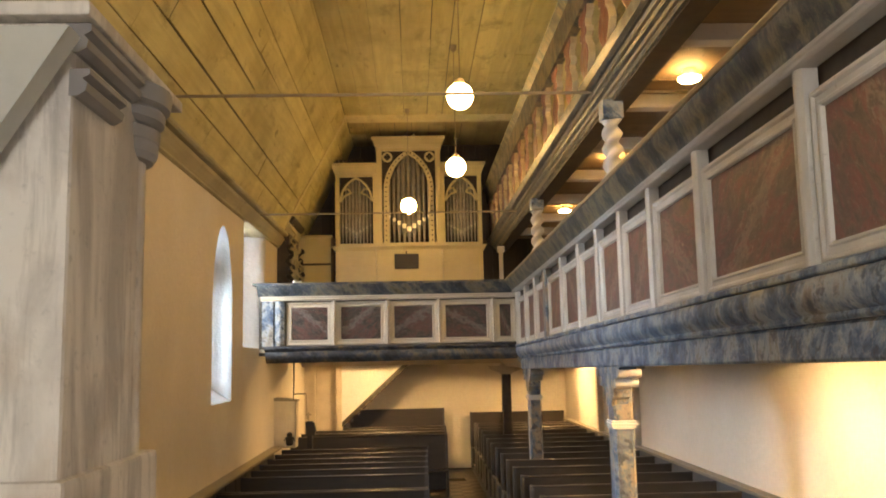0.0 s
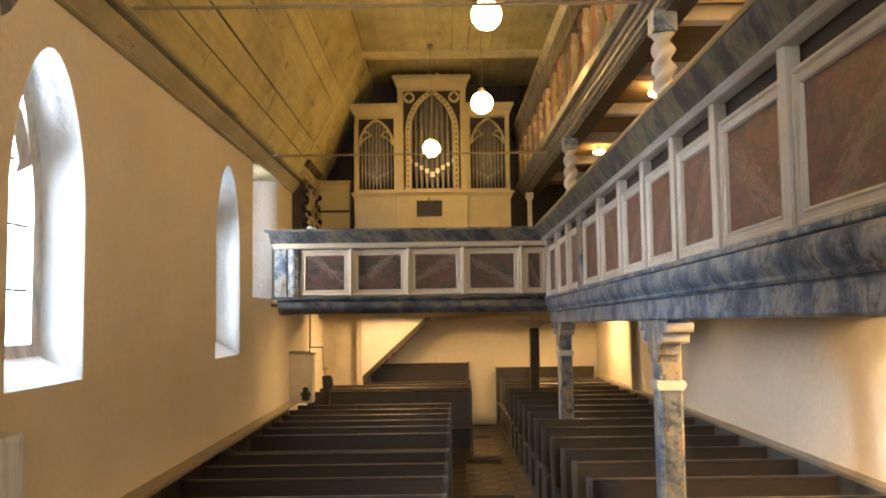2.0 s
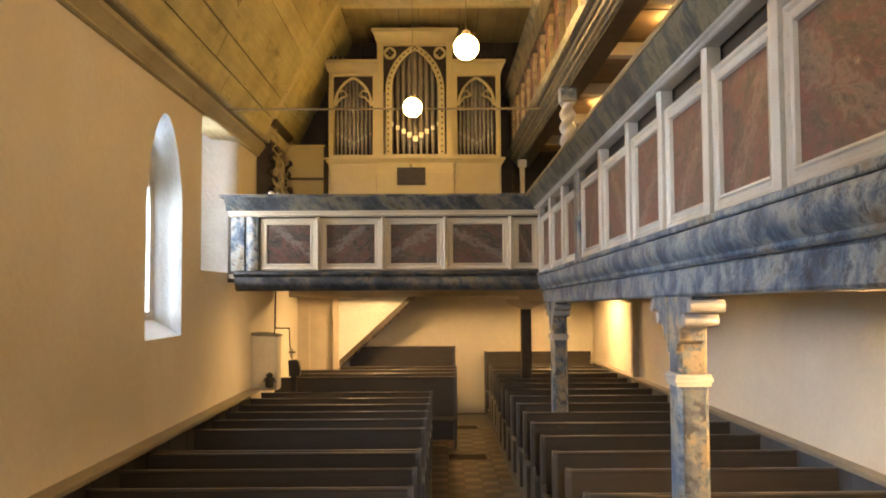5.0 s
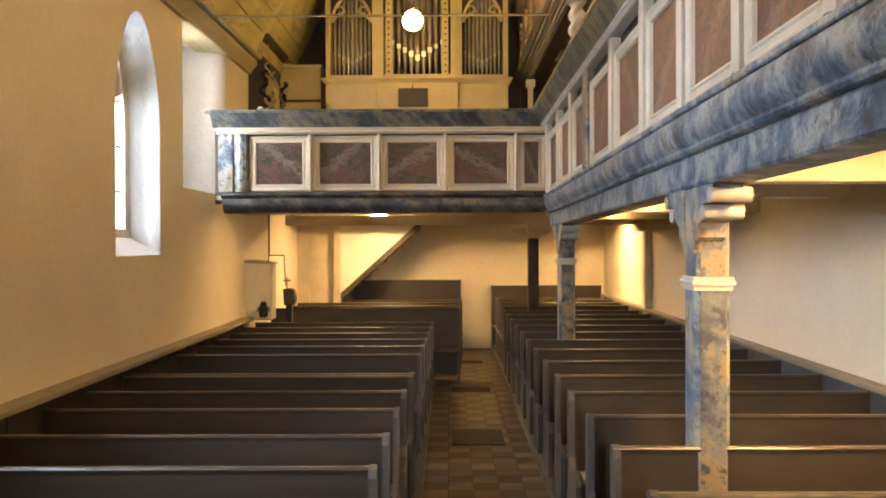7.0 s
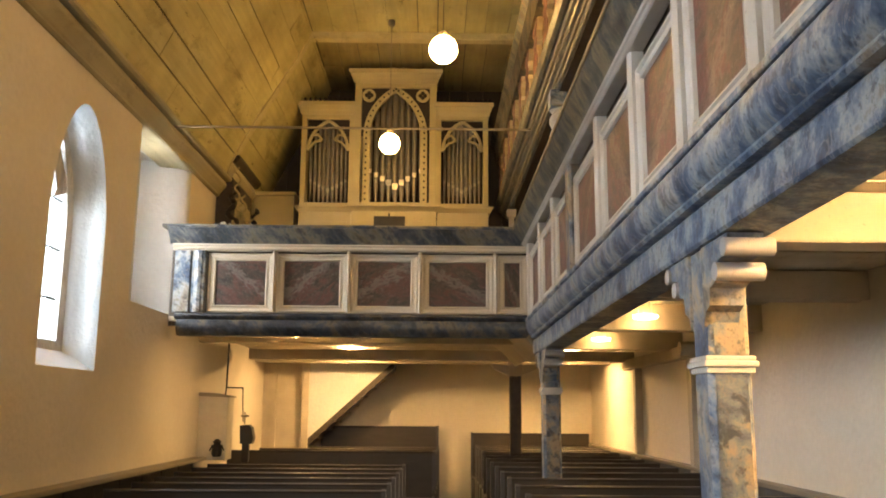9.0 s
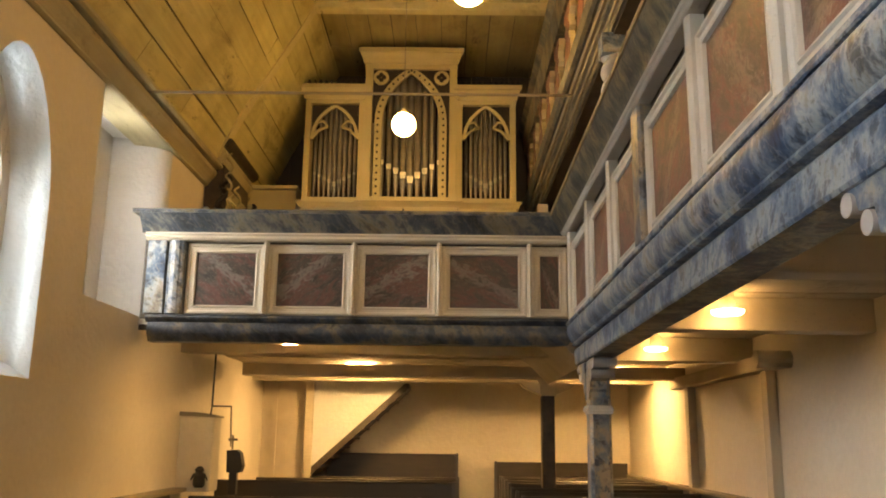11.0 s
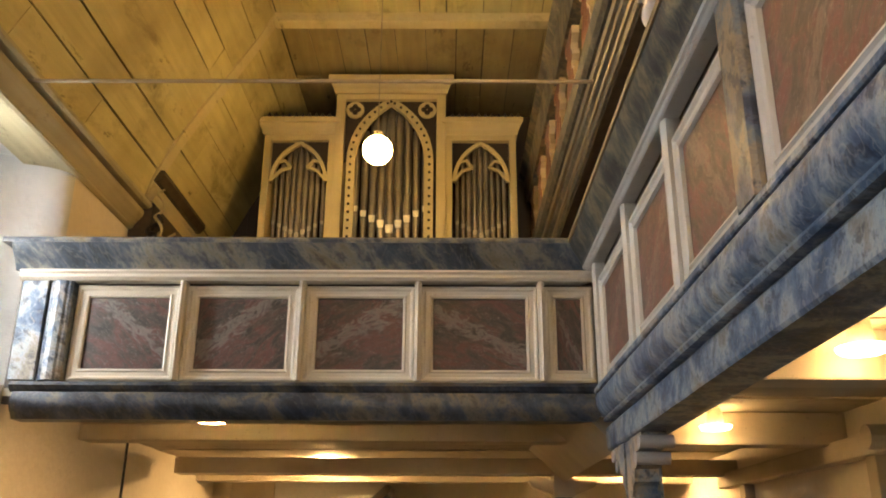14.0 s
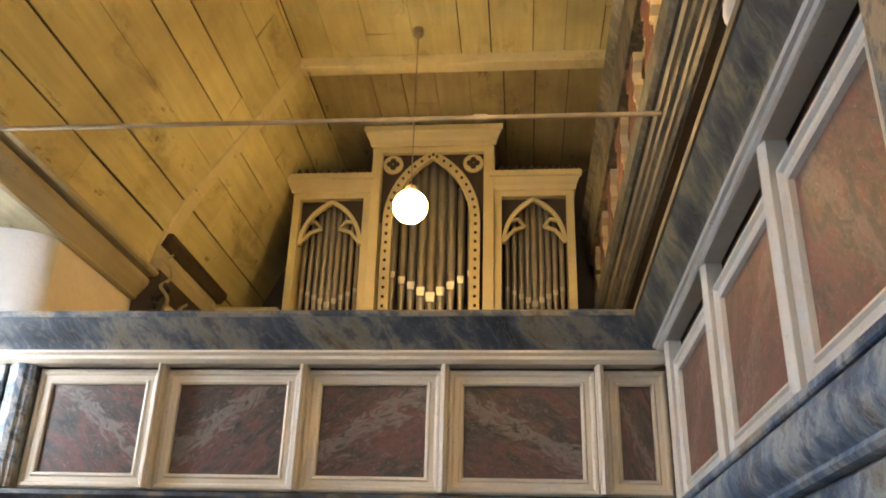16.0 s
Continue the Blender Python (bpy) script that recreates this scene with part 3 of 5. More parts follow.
part("cornice_fillet", sweep(B(), [(XL - 0.2, 4.62), (XL + 0.1, 4.62), (XL + 0.12, 4.66), (XL + 0.09, 4.68), (XL + 0.02, 4.69), (XL - 0.2, 4.69)], "y", YE, YW), M_CORN, wall_cornice)

# windows: stone frame with cusped head, leaded glass, saddle bars


def window(name, y0, y1, z0, zs, za):
    yc, hw = (y0 + y1) / 2, (y1 - y0) / 2 * 0.9
    x = XL - DEPTH
    zb = z0 + 0.17
    w = thing(name, "narrow pointed church window with leaded clear glass", "window", "nave windows", kind="structure")

    def outline(h, drop):
        pts = [(yc - h, zb + drop)]
        for i in range(17):
            u = -math.cos(math.pi * i / 16)
            pts.append((yc + h * u, arch_top(u, zs, za - drop - 0.02)))
        return pts + [(yc + h, zb + drop)]
    bm = B()
    a, b = outline(hw + 0.03, -0.02), outline(hw - 0.09, 0.07)
    rings = []
    for pts, xx in ((a, x + 0.02), (b, x + 0.0), (b, x - 0.12), (a, x - 0.12)):
        rings.append([bm.verts.new((xx, y, z)) for y, z in pts])
    for p, q in zip(rings, rings[1:]):
        for i in range(len(p)):
            j = (i + 1) % len(p)
            bm.faces.new((p[i], p[j], q[j], q[i]))
    bmesh.ops.recalc_face_normals(bm, faces=bm.faces)
    fr = part("window_frame", bm, M_STONE, w, "grey stone frame")
    for s in (-1, 1):
        bm = B()
        cz = zs + 0.18
        pts = [(yc + s * (hw - 0.085) * 0.98, cz + 0.12), (yc + s * 0.14, cz + 0.02), (yc + s * 0.18, cz + 0.1), (yc + s * 0.1, cz + 0.28), (yc + s * 0.02, cz + 0.5), (yc + s * 0.2, cz + 0.44)]
        sweep(bm, pts, "x", x - 0.09, x - 0.01)
        part("cusp", bm, M_STONE, w, "stone cusp of the tracery head")
    bm = B()
    inner = outline(hw - 0.085, 0.06)
    bm.faces.new([bm.verts.new((x - 0.06, y, z)) for y, z in inner])
    bmesh.ops.solidify(bm, geom=bm.faces[:], thickness=0.006)
    bmesh.ops.recalc_face_normals(bm, faces=bm.faces)
    g = part("pane", bm, M_GLASS, w, "leaded clear glass")
    g.visible_shadow = False
    for k in range(1, 5):
        z = zb + k * 0.42
        part("saddle_bar", tube(B(), (x - 0.045, yc - hw + 0.08, z), (x - 0.045, yc + hw - 0.08, z), 0.009, 6), M_BLACK, w, "thin iron saddle bar")
    for d in (-0.13, 0.13):
        part("lead_came", tube(B(), (x - 0.05, yc + d, zb), (x - 0.05, yc + d, zs + 0.4), 0.005, 6), M_BLACK, w, "thin lead line")
    window_light("sky_light_" + name, look((x - 0.9, yc - 0.3, (zb + za) / 2 + 0.3), (x, yc, (zb + za) / 2)), 1.0, 2.1, {5.47: 450, 9.86: 115}.get(y0, 520), DAY if y0 > 0 else (0.95, 0.93, 0.96))
    return w


for row in WINDOWS:
    window(*row)
window_light("sky_light_gallery", look((XL - 0.62, NICHE[0] + 0.32, 3.5), (-1.4, 12.9, 3.2)), 0.34, 1.2, 50, (0.95, 0.95, 0.95))
window_light("sky_light_chancel", look((0.7, YE - 0.4, 3.6), (0.7, 0, 3.0)), 1.3, 2.3, 170, (1.0, 0.95, 0.9))

# ---- galleries ----
ZT, ZB = 3.58, 2.33
# outlines as (out, z): out is how far a moulding stands in front of the panel plane
CAP = [(-0.16, 3.545), (0.155, 3.545), (0.16, 3.565), (0.155, ZT), (-0.16, ZT)]
COVE = [(-0.06, 3.385), (0.035, 3.385), (0.045, 3.41), (0.075, 3.45), (0.12, 3.495), (0.145, 3.545), (-0.06, 3.545)]
BAND = [(-0.06, 3.315), (0.03, 3.315), (0.05, 3.335), (0.045, 3.355), (0.06, 3.37), (0.055, 3.385), (-0.06, 3.385)]
LOWER = [(-0.16, 2.385), (-0.05, 2.385), (-0.038, 2.398), (-0.045, 2.415), (-0.02, 2.43), (0.0, 2.455), (0.012, 2.49), (0.014, 2.53), (0.006, 2.555), (-0.02, 2.56), (-0.16, 2.56)]
LEDGE = [(-0.16, 2.56), (0.012, 2.56), (0.018, 2.567), (0.018, 2.588), (0.004, 2.598), (-0.16, 2.598)]
GB = 2.23
GIRDER = [(-0.3, GB), (-0.1, GB), (-0.09, GB + 0.013), (-0.085, 2.37), (-0.095, 2.385), (-0.3, 2.385)]
W_LOWER = [(-0.06, 2.56), (0.03, 2.56), (0.05, 2.575), (0.065, 2.6), (0.05, 2.625), (-0.06, 2.64)]
W_GIRDER = [(-0.14, 2.39), (0.0, 2.39), (0.02, 2.42), (0.05, 2.45), (0.06, 2.5), (0.04, 2.56), (-0.14, 2.56)]
S_COVE = [(-0.06, 3.41), (0.055, 3.41), (0.06, 3.425), (0.085, 3.46), (0.125, 3.5), (0.145, 3.545), (-0.06, 3.545)]
S_BAND = [(-0.06, 3.382), (0.014, 3.382), (0.026, 3.387), (0.034, 3.396), (0.047, 3.4), (0.054, 3.41), (-0.06, 3.41)]
XG, YG = 1.78, 12.8
Y_NEAR = -3.2
REC = 0.065


def side(prof):
    return [(XG - o, z) for o, z in prof]


def west(prof):
    return [(YG - o, z) for o, z in prof]


def picture(bm, lo, hi, depth, k=0.5):
    """A moulded rectangular frame in the plane of u and z: lo, hi are the outer corners; depth(u, z, out) makes the point."""
    (u0, z0), (u1, z1) = lo, hi
    ins = [(0.0, -0.02), (0.0, 0.018), (0.014, 0.03), (0.03, 0.03), (0.045, 0.018), (0.075, 0.016), (0.085, 0.026), (0.1, 0.022), (0.112, -0.012)]
    rings = []
    for i, o in ins:
        i *= k
        rings.append([bm.verts.new(depth(u, z, o)) for u, z in ((u0 + i, z0 + i), (u1 - i, z0 + i), (u1 - i, z1 - i), (u0 + i, z1 - i))])
    for a, b in zip(rings, rings[1:]):
        for k in range(4):
            j = (k + 1) % 4
            bm.faces.new((a[k], a[j], b[j], b[k]))
    bmesh.ops.recalc_face_normals(bm, faces=bm.faces)
    return bm


def stile_profile(c, w):
    """Half-round pilaster outline as (along, out)."""
    return [(c - w, -REC), (c - w, 0.0), (c - w * 0.8, 0.012), (c - w * 0.6, 0.012), (c - w * 0.45, 0.026), (c, 0.034), (c + w * 0.45, 0.026), (c + w * 0.6, 0.012), (c + w * 0.8, 0.012), (c + w, 0.0), (c + w, -REC)]


# side gallery front
g1 = thing("gallery_parapet", "blue marbled gallery front with white-framed reddish panels", "gallery front", "gallery fronts")
part("cap_rail", sweep(B(), side(CAP), "y", Y_NEAR, YG, 0, -1, XG), M_GOLDCAP, g1, "thin worn gold-brown cap")
part("cove_moulding", sweep(B(), side(S_COVE), "y", Y_NEAR, YG, 0, -1, XG), M_OLIVE, g1, "blue-grey marbled cove", 40)
part("white_band", sweep(B(), side(S_BAND), "y", Y_NEAR, YG, 0, -1, XG), M_WHITE, g1, "thin white painted band")
part("lower_moulding", sweep(B(), side(LOWER), "y", Y_NEAR, YG + 0.05, 0, -1, XG), M_BLUE, g1, "blue marbled moulding", 40)
part("ledge", sweep(B(), side(LEDGE), "y", Y_NEAR, YG + 0.05, 0, -1, XG), M_BLUE, g1, "pale blue marbled ledge")
part("girder", sweep(B(), side(GIRDER), "y", Y_NEAR, YG + 0.2), M_BLUE, g1, "blue marbled timber girder")
part("backing", box(B(), XG + 0.012 + REC, XG + 0.05 + REC, Y_NEAR, YG + 0.1, 2.45, 3.41), M_DARKWOOD, g1)
STILES = [-1.3, -0.2, 0.9, 2.0, 3.1, 4.37, 5.32, 6.14, 6.95, 7.77, 8.72, 9.79, 10.7, 11.64, 12.62]
for k, y in enumerate(STILES):
    w = 0.043
    if y == 9.79:
        w = 0.1
        flat = [(y - w, -REC), (y - w, 0.0), (y - w + 0.02, 0.016), (y + w - 0.02, 0.016), (y + w, 0.0), (y + w, -REC)]
        p = part("pilaster", sweep(B(), [(XG - o, a) for a, o in flat], "z", 2.598, 3.382), M_TANPOST, g1, "tan and blue marbled chamfered pilaster")
    else:
        p = part("stile", sweep(B(), [(XG - o * (0.4 if o > 0 else 1), a) for a, o in stile_profile(y, w)], "z", 2.598, 3.382), M_WHITE, g1, "", 50)
    nxt = STILES[k + 1] - (0.1 if STILES[k + 1] == 9.79 else 0.043) if k + 1 < len(STILES) else YG - 0.02
    lo, hi = (y + w + 0.002, 2.598), (nxt - 0.002, 3.28)
    part("panel_frame", picture(B(), lo, hi, lambda u, z, o: (XG + REC - 0.02 - o, u, z), 0.76), M_WHITE, g1)
    part("panel", box(B(), XG + REC - 0.024, XG + REC - 0.005, lo[0] + 0.05, hi[0] - 0.05, lo[1] + 0.05, hi[1] - 0.05), M_TAN, g1, "reddish-tan marbled panel")

# the old timber front falls a little towards the west
FALL = -0.013
lean = Matrix.Identity(4)
lean[2][1], lean[2][3] = FALL, -FALL * YG
for ob in g1.children:
    ob.data.transform(lean)

# west gallery front
g2 = thing("gallery_parapet", "blue marbled organ gallery front with white-framed dark red panels", "gallery front", "gallery fronts")
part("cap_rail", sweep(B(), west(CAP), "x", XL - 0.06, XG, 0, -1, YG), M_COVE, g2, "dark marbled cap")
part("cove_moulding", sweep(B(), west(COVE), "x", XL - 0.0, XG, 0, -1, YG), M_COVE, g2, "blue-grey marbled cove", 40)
part("white_band", sweep(B(), west(BAND), "x", XL + 0.04, XG, 0, -1, YG), M_CREAM, g2, "thin white painted band")
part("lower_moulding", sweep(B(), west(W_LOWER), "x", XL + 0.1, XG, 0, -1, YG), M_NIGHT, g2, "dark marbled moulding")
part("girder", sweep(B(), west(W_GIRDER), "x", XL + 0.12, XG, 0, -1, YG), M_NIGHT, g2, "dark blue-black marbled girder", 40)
part("backing", box(B(), XL, XG, YG + 0.012 + REC, YG + 0.05 + REC, 2.5, 3.5), M_DARKWOOD, g2)
part("corner_post", box(B(), XL + 0.06, -1.87, YG - 0.02, YG + 0.012, 2.64, 3.315, 0.004), M_BLUE, g2, "blue marbled corner board")
part("pilaster", sweep(B(), [(a, YG - o * 1.2) for a, o in stile_profile(-1.78, 0.075)], "z", 2.64, 3.315), M_BLUE, g2, "narrow blue marbled pilaster")
WS = [(-1.69, -0.98), (-0.945, -0.175), (-0.14, 0.605), (0.64, 1.43), (1.465, 1.80)]
for k, (u0, u1) in enumerate(WS):
    part("panel_frame", picture(B(), (u0, 2.645), (u1, 3.3), lambda u, z, o: (u, YG + REC - o, z), 0.8), M_CREAM, g2)
    part("panel", box(B(), u0 + 0.07, u1 - 0.07, YG + REC - 0.004, YG + REC + 0.012, 2.715, 3.23), M_RED, g2, "dark red marbled panel with pale streak")
    if k < 4:
        c = (u1 + WS[k + 1][0]) / 2
        part("stile", sweep(B(), [(a, YG - o) for a, o in stile_profile(c, 0.022)], "z", 2.645, 3.315), M_CREAM, g2)

# gallery floors seen from below
bm = B()
for k in range(int((YG - Y_NEAR) / 0.26) + 1):
    y = Y_NEAR + 0.26 * k
    box(bm, XG + 0.22, XR, y + 0.003, min(y + 0.257, YG), 2.55 + 0.003 * (k % 3), 2.6)
for k in range(25):
    y = YG + 0.06 + 0.26 * k
    box(bm, XL, XR, y + 0.003, min(y + 0.257, YW), 2.55 + 0.003 * (k % 3), 2.6)
solid("gallery_floor", bm, M_BOARD, "whitewashed board underside of the gallery floor", "floor", kind="structure")


def beam(x0, x1, y, z0, z1, w=0.16, label="whitewashed timber beam under the gallery"):
    return solid("ceiling_beam", box(B(), x0, x1, y - w / 2, y + w / 2, z0, z1, 0.012), M_BEAM, label, "beam", "gallery beams")


for y, z in ((0.4, 2.33), (2.7, 2.33), (4.95, 2.33), (7.2, 2.33), (9.25, 2.36), (11.12, 2.32), (13.53, 2.32)):
    beam(XG + 0.27, XR, y, z, 2.55, 0.2)
beam(XL, XG + 0.1, 14.25, 2.42, 2.55, 0.22)
beam(-1.85, XR, 15.95, 2.31, 2.46, 0.2, "whitewashed lower cross beam on a wooden post")
beam(XL, XR, 17.6, 2.36, 2.55, 0.18)

# wall timbers on the north wall
t1 = thing("wall_timber", "whitewashed timber framing standing against the plaster wall", "timber frame")
part("wall_beam", box(B(), XR - 0.14, XR - 0.004, 12.5, 16.1, 2.2, 2.34, 0.012), M_BEAM, t1)
part("beam_end", tube(B(), (XR - 0.3, 12.55, 2.27), (XR - 0.004, 12.55, 2.27), 0.075, 12), M_BEAM, t1)
for y in (12.95, 15.5):
    part("wall_post", box(B(), XR - 0.1, XR - 0.004, y - 0.07, y + 0.07, 0, 2.2, 0.01), M_BEAM, t1)

# posts carrying the side gallery


def gallery_post(x, y, at_top):
    w = thing("gallery_post", "blue and tan marbled wooden post with white collar and scrolled bracket", "post", "gallery posts", (0, 0, 0))
    bm = box(B(), x - 0.095, x + 0.085, y - 0.1, y + 0.1, 0.0, 1.785)
    bmesh.ops.bevel(bm, geom=[e for e in bm.edges if abs(e.verts[0].co.z - e.verts[1].co.z) > 1], offset=0.022, segments=1, affect="EDGES")
    part("shaft", bm, M_POST, w)
    part("front_board", box(B(), x - 0.068, x + 0.062, y - 0.104, y - 0.09, 0.0, 1.784), M_TANPOST, w, "tan marbled front face with dark patches")
    bm = B()
    for z0, z1, e in ((1.785, 1.81, 0.01), (1.81, 1.835, 0.022), (1.835, 1.855, 0.014)):
        box(bm, x - 0.095 - e, x + 0.085 + e, y - 0.1 - e, y + 0.1 + e, z0, z1, 0.006)
    part("collar", bm, M_WHITE, w, "white moulded collar")
    part("neck", box(B(), x - 0.09, x + 0.08, y - 0.095, y + 0.095, 1.855, at_top, 0.01), M_POST, w)
    part("neck_board", box(B(), x - 0.065, x + 0.06, y - 0.099, y - 0.085, 1.857, at_top - 0.19), M_TANPOST, w, "tan marbled front face")
    # bracket spreading along the girder, toothed edge
    for s in (-1, 1):
        pts = [(y + s * a, at_top - d) for a, d in ((0.09, 0.33), (0.12, 0.27), (0.17, 0.25), (0.18, 0.18), (0.24, 0.17), (0.26, 0.09), (0.35, 0.08), (0.37, 0.03), (0.41, 0.02), (0.42, 0), (0.09, 0))]
        part("bracket", sweep(B(), pts, "x", x - 0.1, x + 0.04), M_POST, w, "stepped marbled bracket")
        for yy, zz in ((0.395, at_top - 0.052), (0.285, at_top - 0.13)):
            part("bracket_roll", tube(B(), (x - 0.113, y + s * yy, zz), (x + 0.08, y + s * yy, zz), 0.037, 16), M_ROLL, w, "white painted roll", 40)
    return w


for y in (1.8, 7.2, 12.5):
    gallery_post(1.993, y, GB + FALL * (y - YG))
w = thing("wooden_post", "plain dark brown wooden post with white bracket under the organ gallery", "post")
part("shaft", box(B(), 1.87, 2.03, 15.87, 16.03, 0, 2.1, 0.012), M_DARKWOOD, w)
part("head", box(B(), 1.85, 2.05, 15.84, 16.06, 2.1, 2.31, 0.01), M_BEAM, w, "whitewashed block head")
part("brace", sweep(B(), [(2.0, 2.31), (1.95, 2.24), (1.75, 2.44), (1.62, 2.55), (2.0, 2.55)], "y", 13.0, 15.86), M_BEAM, w)
for s in (-1, 1):
    part("brace", sweep(B(), [(1.95 + s * 0.1, 2.12), (1.95 + s * 0.3, 2.2), (1.95 + s * 0.34, 2.26), (1.95 + s * 0.1, 2.26)], "y", 15.87, 16.03), M_BEAM, w)

# ---- upper gallery on the north side ----
XU = 1.75
ug = thing("upper_gallery", "dark marbled upper gallery with cut-board balusters and moulded fascia", "gallery")
YU1 = 16.4
for nm, prof, m in (
        ("moulding", [(XU - 0.05, 4.71), (XU - 0.03, 4.64), (XU + 0.0, 4.615), (XU + 0.1, 4.615), (XU + 0.1, 4.71)], M_DIM),
        ("fillet", [(XU + 0.02, 4.615), (XU + 0.035, 4.59), (XU + 0.12, 4.58), (XU + 0.12, 4.615)], M_DULL),
        ("moulding", [(XU + 0.055, 4.58), (XU + 0.065, 4.555), (XU + 0.09, 4.54), (XU + 0.14, 4.54), (XU + 0.14, 4.58)], M_DIM),
        ("fillet", [(XU + 0.09, 4.54), (XU + 0.1, 4.52), (XU + 0.15, 4.515), (XU + 0.15, 4.54)], M_DULL),
        ("moulding", [(XU + 0.115, 4.515), (XU + 0.13, 4.49), (XU + 0.16, 4.485), (XU + 0.16, 4.515)], M_DIM),
        ("girder", [(XU + 0.15, 4.47), (XU + 0.33, 4.47), (XU + 0.33, 4.7), (XU + 0.15, 4.7)], M_DARKWOOD),
        ("top_rail", [(XU - 0.02, 5.4), (XU + 0.07, 5.4), (XU + 0.1, 5.66), (XU + 0.1, 5.74), (XU - 0.1, 5.74), (XU - 0.11, 5.7), (XU - 0.05, 5.64)], M_OLIVE)):
    part(nm, sweep(B(), prof, "y", Y_NEAR, YU1), m, ug)
OUT = [(0.14, 0.0), (0.19, 0.02), (0.19, 0.07), (0.10, 0.10), (0.09, 0.13), (0.16, 0.2), (0.2, 0.28), (0.17, 0.37), (0.10, 0.43), (0.09, 0.48), (0.16, 0.5), (0.16, 0.55), (0.10, 0.58), (0.11, 0.64), (0.19, 0.68), (0.19, 0.75)]
OUT = [(o, z * 0.925) for o, z in OUT]
bal_mesh = finish("baluster", sweep(B(), [(o - 0.028, z) for o, z in OUT] + [(-o + 0.028, z) for o, z in OUT[::-1]], "x", -0.034, 0.034), M_BAL)
edge_mesh = finish("baluster_edge", sweep(B(), [(o, z) for o, z in OUT] + [(-o, z) for o, z in OUT[::-1]], "x", -0.028, 0.028), M_BALE)
y = 0.9
while y < YU1 - 0.2:
    c = new("baluster", bal_mesh)
    c.parent, c.location = ug, (XU + 0.04, y, 4.705)
    tagged(c, "red cut-board baluster with cream edge")
    e = new("baluster_edge", edge_mesh)
    e.parent = c
    y += 0.76
bm = B()
for k in range(70):
    y = Y_NEAR + 0.27 * k
    if y > YU1:
        break
    box(bm, XU + 0.3, XR, y + 0.003, y + 0.267, 4.62 + 0.003 * (k % 3), 4.66)
solid("upper_gallery_floor", bm, planks_mat("brown_soffit_boards", (0.26, 0.19, 0.12), (0.15, 0.10, 0.06), along=(0.5, 6, 6)), "brown board underside of the upper gallery", "floor", kind="structure")
for y in (2.4, 3.9, 5.4, 6.95, 8.4, 9.9, 11.4, 12.95, 14.4):
    solid("ceiling_beam", box(B(), XU + 0.33, XR, y - 0.07, y + 0.07, 4.5, 4.62, 0.01), M_BEAM, "pale timber joist under the upper gallery", "beam", "upper gallery joists")


def twisted_column(x, y, z0, z1):
    c = thing("twisted_column", "cream twisted wooden column with dark blue block above", "column", "twisted columns")
    bm, seg, rings = B(), 20, []
    n = 46
    for i in range(n + 1):
        f = i / n
        z = z0 + 0.05 + (z1 - 0.16 - z0 - 0.05) * f
        ring = []
        for k in range(seg):
            a = 2 * math.pi * k / seg
            r = 0.068 + 0.02 * math.cos(2 * (a - f * 2 * math.pi * 2.4))
            ring.append(bm.verts.new((x + r * math.cos(a), y + r * math.sin(a), z)))
        rings.append(ring)
    for a, b in zip(rings, rings[1:]):
        for k in range(seg):
            bm.faces.new((a[k], a[(k + 1) % seg], b[(k + 1) % seg], b[k]))
    bm.faces.new(rings[-1])
    part("shaft", bm, M_WHITE, c, "cream spiral shaft", 70)
    part("base", lathe(B(), [(0.1, z0), (0.1, z0 + 0.03), (0.08, z0 + 0.05)], x, y), M_WHITE, c)
    part("head", box(B(), x - 0.085, x + 0.085, y - 0.085, y + 0.085, z1 - 0.16, z1, 0.008), M_BLUE, c, "dark blue marbled block")
    return c


for y in (2.33, 6.68, 11.02):
    twisted_column(1.90, y, ZT - 0.01 + FALL * (y - YG), 4.49)
w = thing("slim_post", "slim pale wooden post at the end of the upper gallery", "post")
part("shaft", box(B(), 1.85, 1.92, 15.6, 15.67, 2.6, 4.36), M_BEAM, w)
part("cap", box(B(), 1.82, 1.95, 15.57, 15.70, 4.36, 4.47), M_BEAM, w)

# ---- pews ----


def pew(x_end, x_wall, y, top, end_h=None, name="pew", label="dark grey painted wooden pew with worn pale top rail", back_y=0.0):
    """Back board at y, seat towards larger y is in front of the next row; people face the altar (smaller y)."""
    s = 1 if x_wall > x_end else -1
    a, b = min(x_end, x_wall), max(x_end, x_wall)
    p = thing(name, label, "pew", "rows of pews", (0, 0, 0))
    part("backrest", box(B(), a, b, y - 0.014, y + 0.014, 0.1, top - 0.02), M_PEW, p)
    bm = sweep(B(), [(y - 0.02, top - 0.026), (y + 0.02, top - 0.026), (y + 0.024, top - 0.012), (y + 0.014, top), (y - 0.014, top), (y - 0.024, top - 0.012)], "x", a, b)
    part("top_rail", bm, M_PEWRAIL, p, "worn paler rail")
    part("seat", box(B(), a + 0.03, b, y - 0.36, y - 0.014, 0.43, 0.46, 0.006), M_PEW, p)
    e0, e1 = (x_end - 0.018, x_end + 0.022)
    h = end_h or top
    pts = [(y - 0.36, 0.02), (y - 0.36, 0.44), (y - 0.34, 0.47), (y - 0.1, 0.49), (y - 0.055, 0.56), (y - 0.045, h - 0.05), (y - 0.035, h - 0.005), (y, h + 0.012), (y + 0.035, h - 0.005), (y + 0.042, h - 0.05), (y + 0.042, 0.02)]
    part("end_panel", sweep(B(), pts, "x", e0, e1), M_PEWEND, p, "grey-blue shaped end board")
    part("book_ledge", box(B(), a + 0.03, b, y + 0.014, y + 0.13, top - 0.2, top - 0.175), M_PEW, p)
    return p


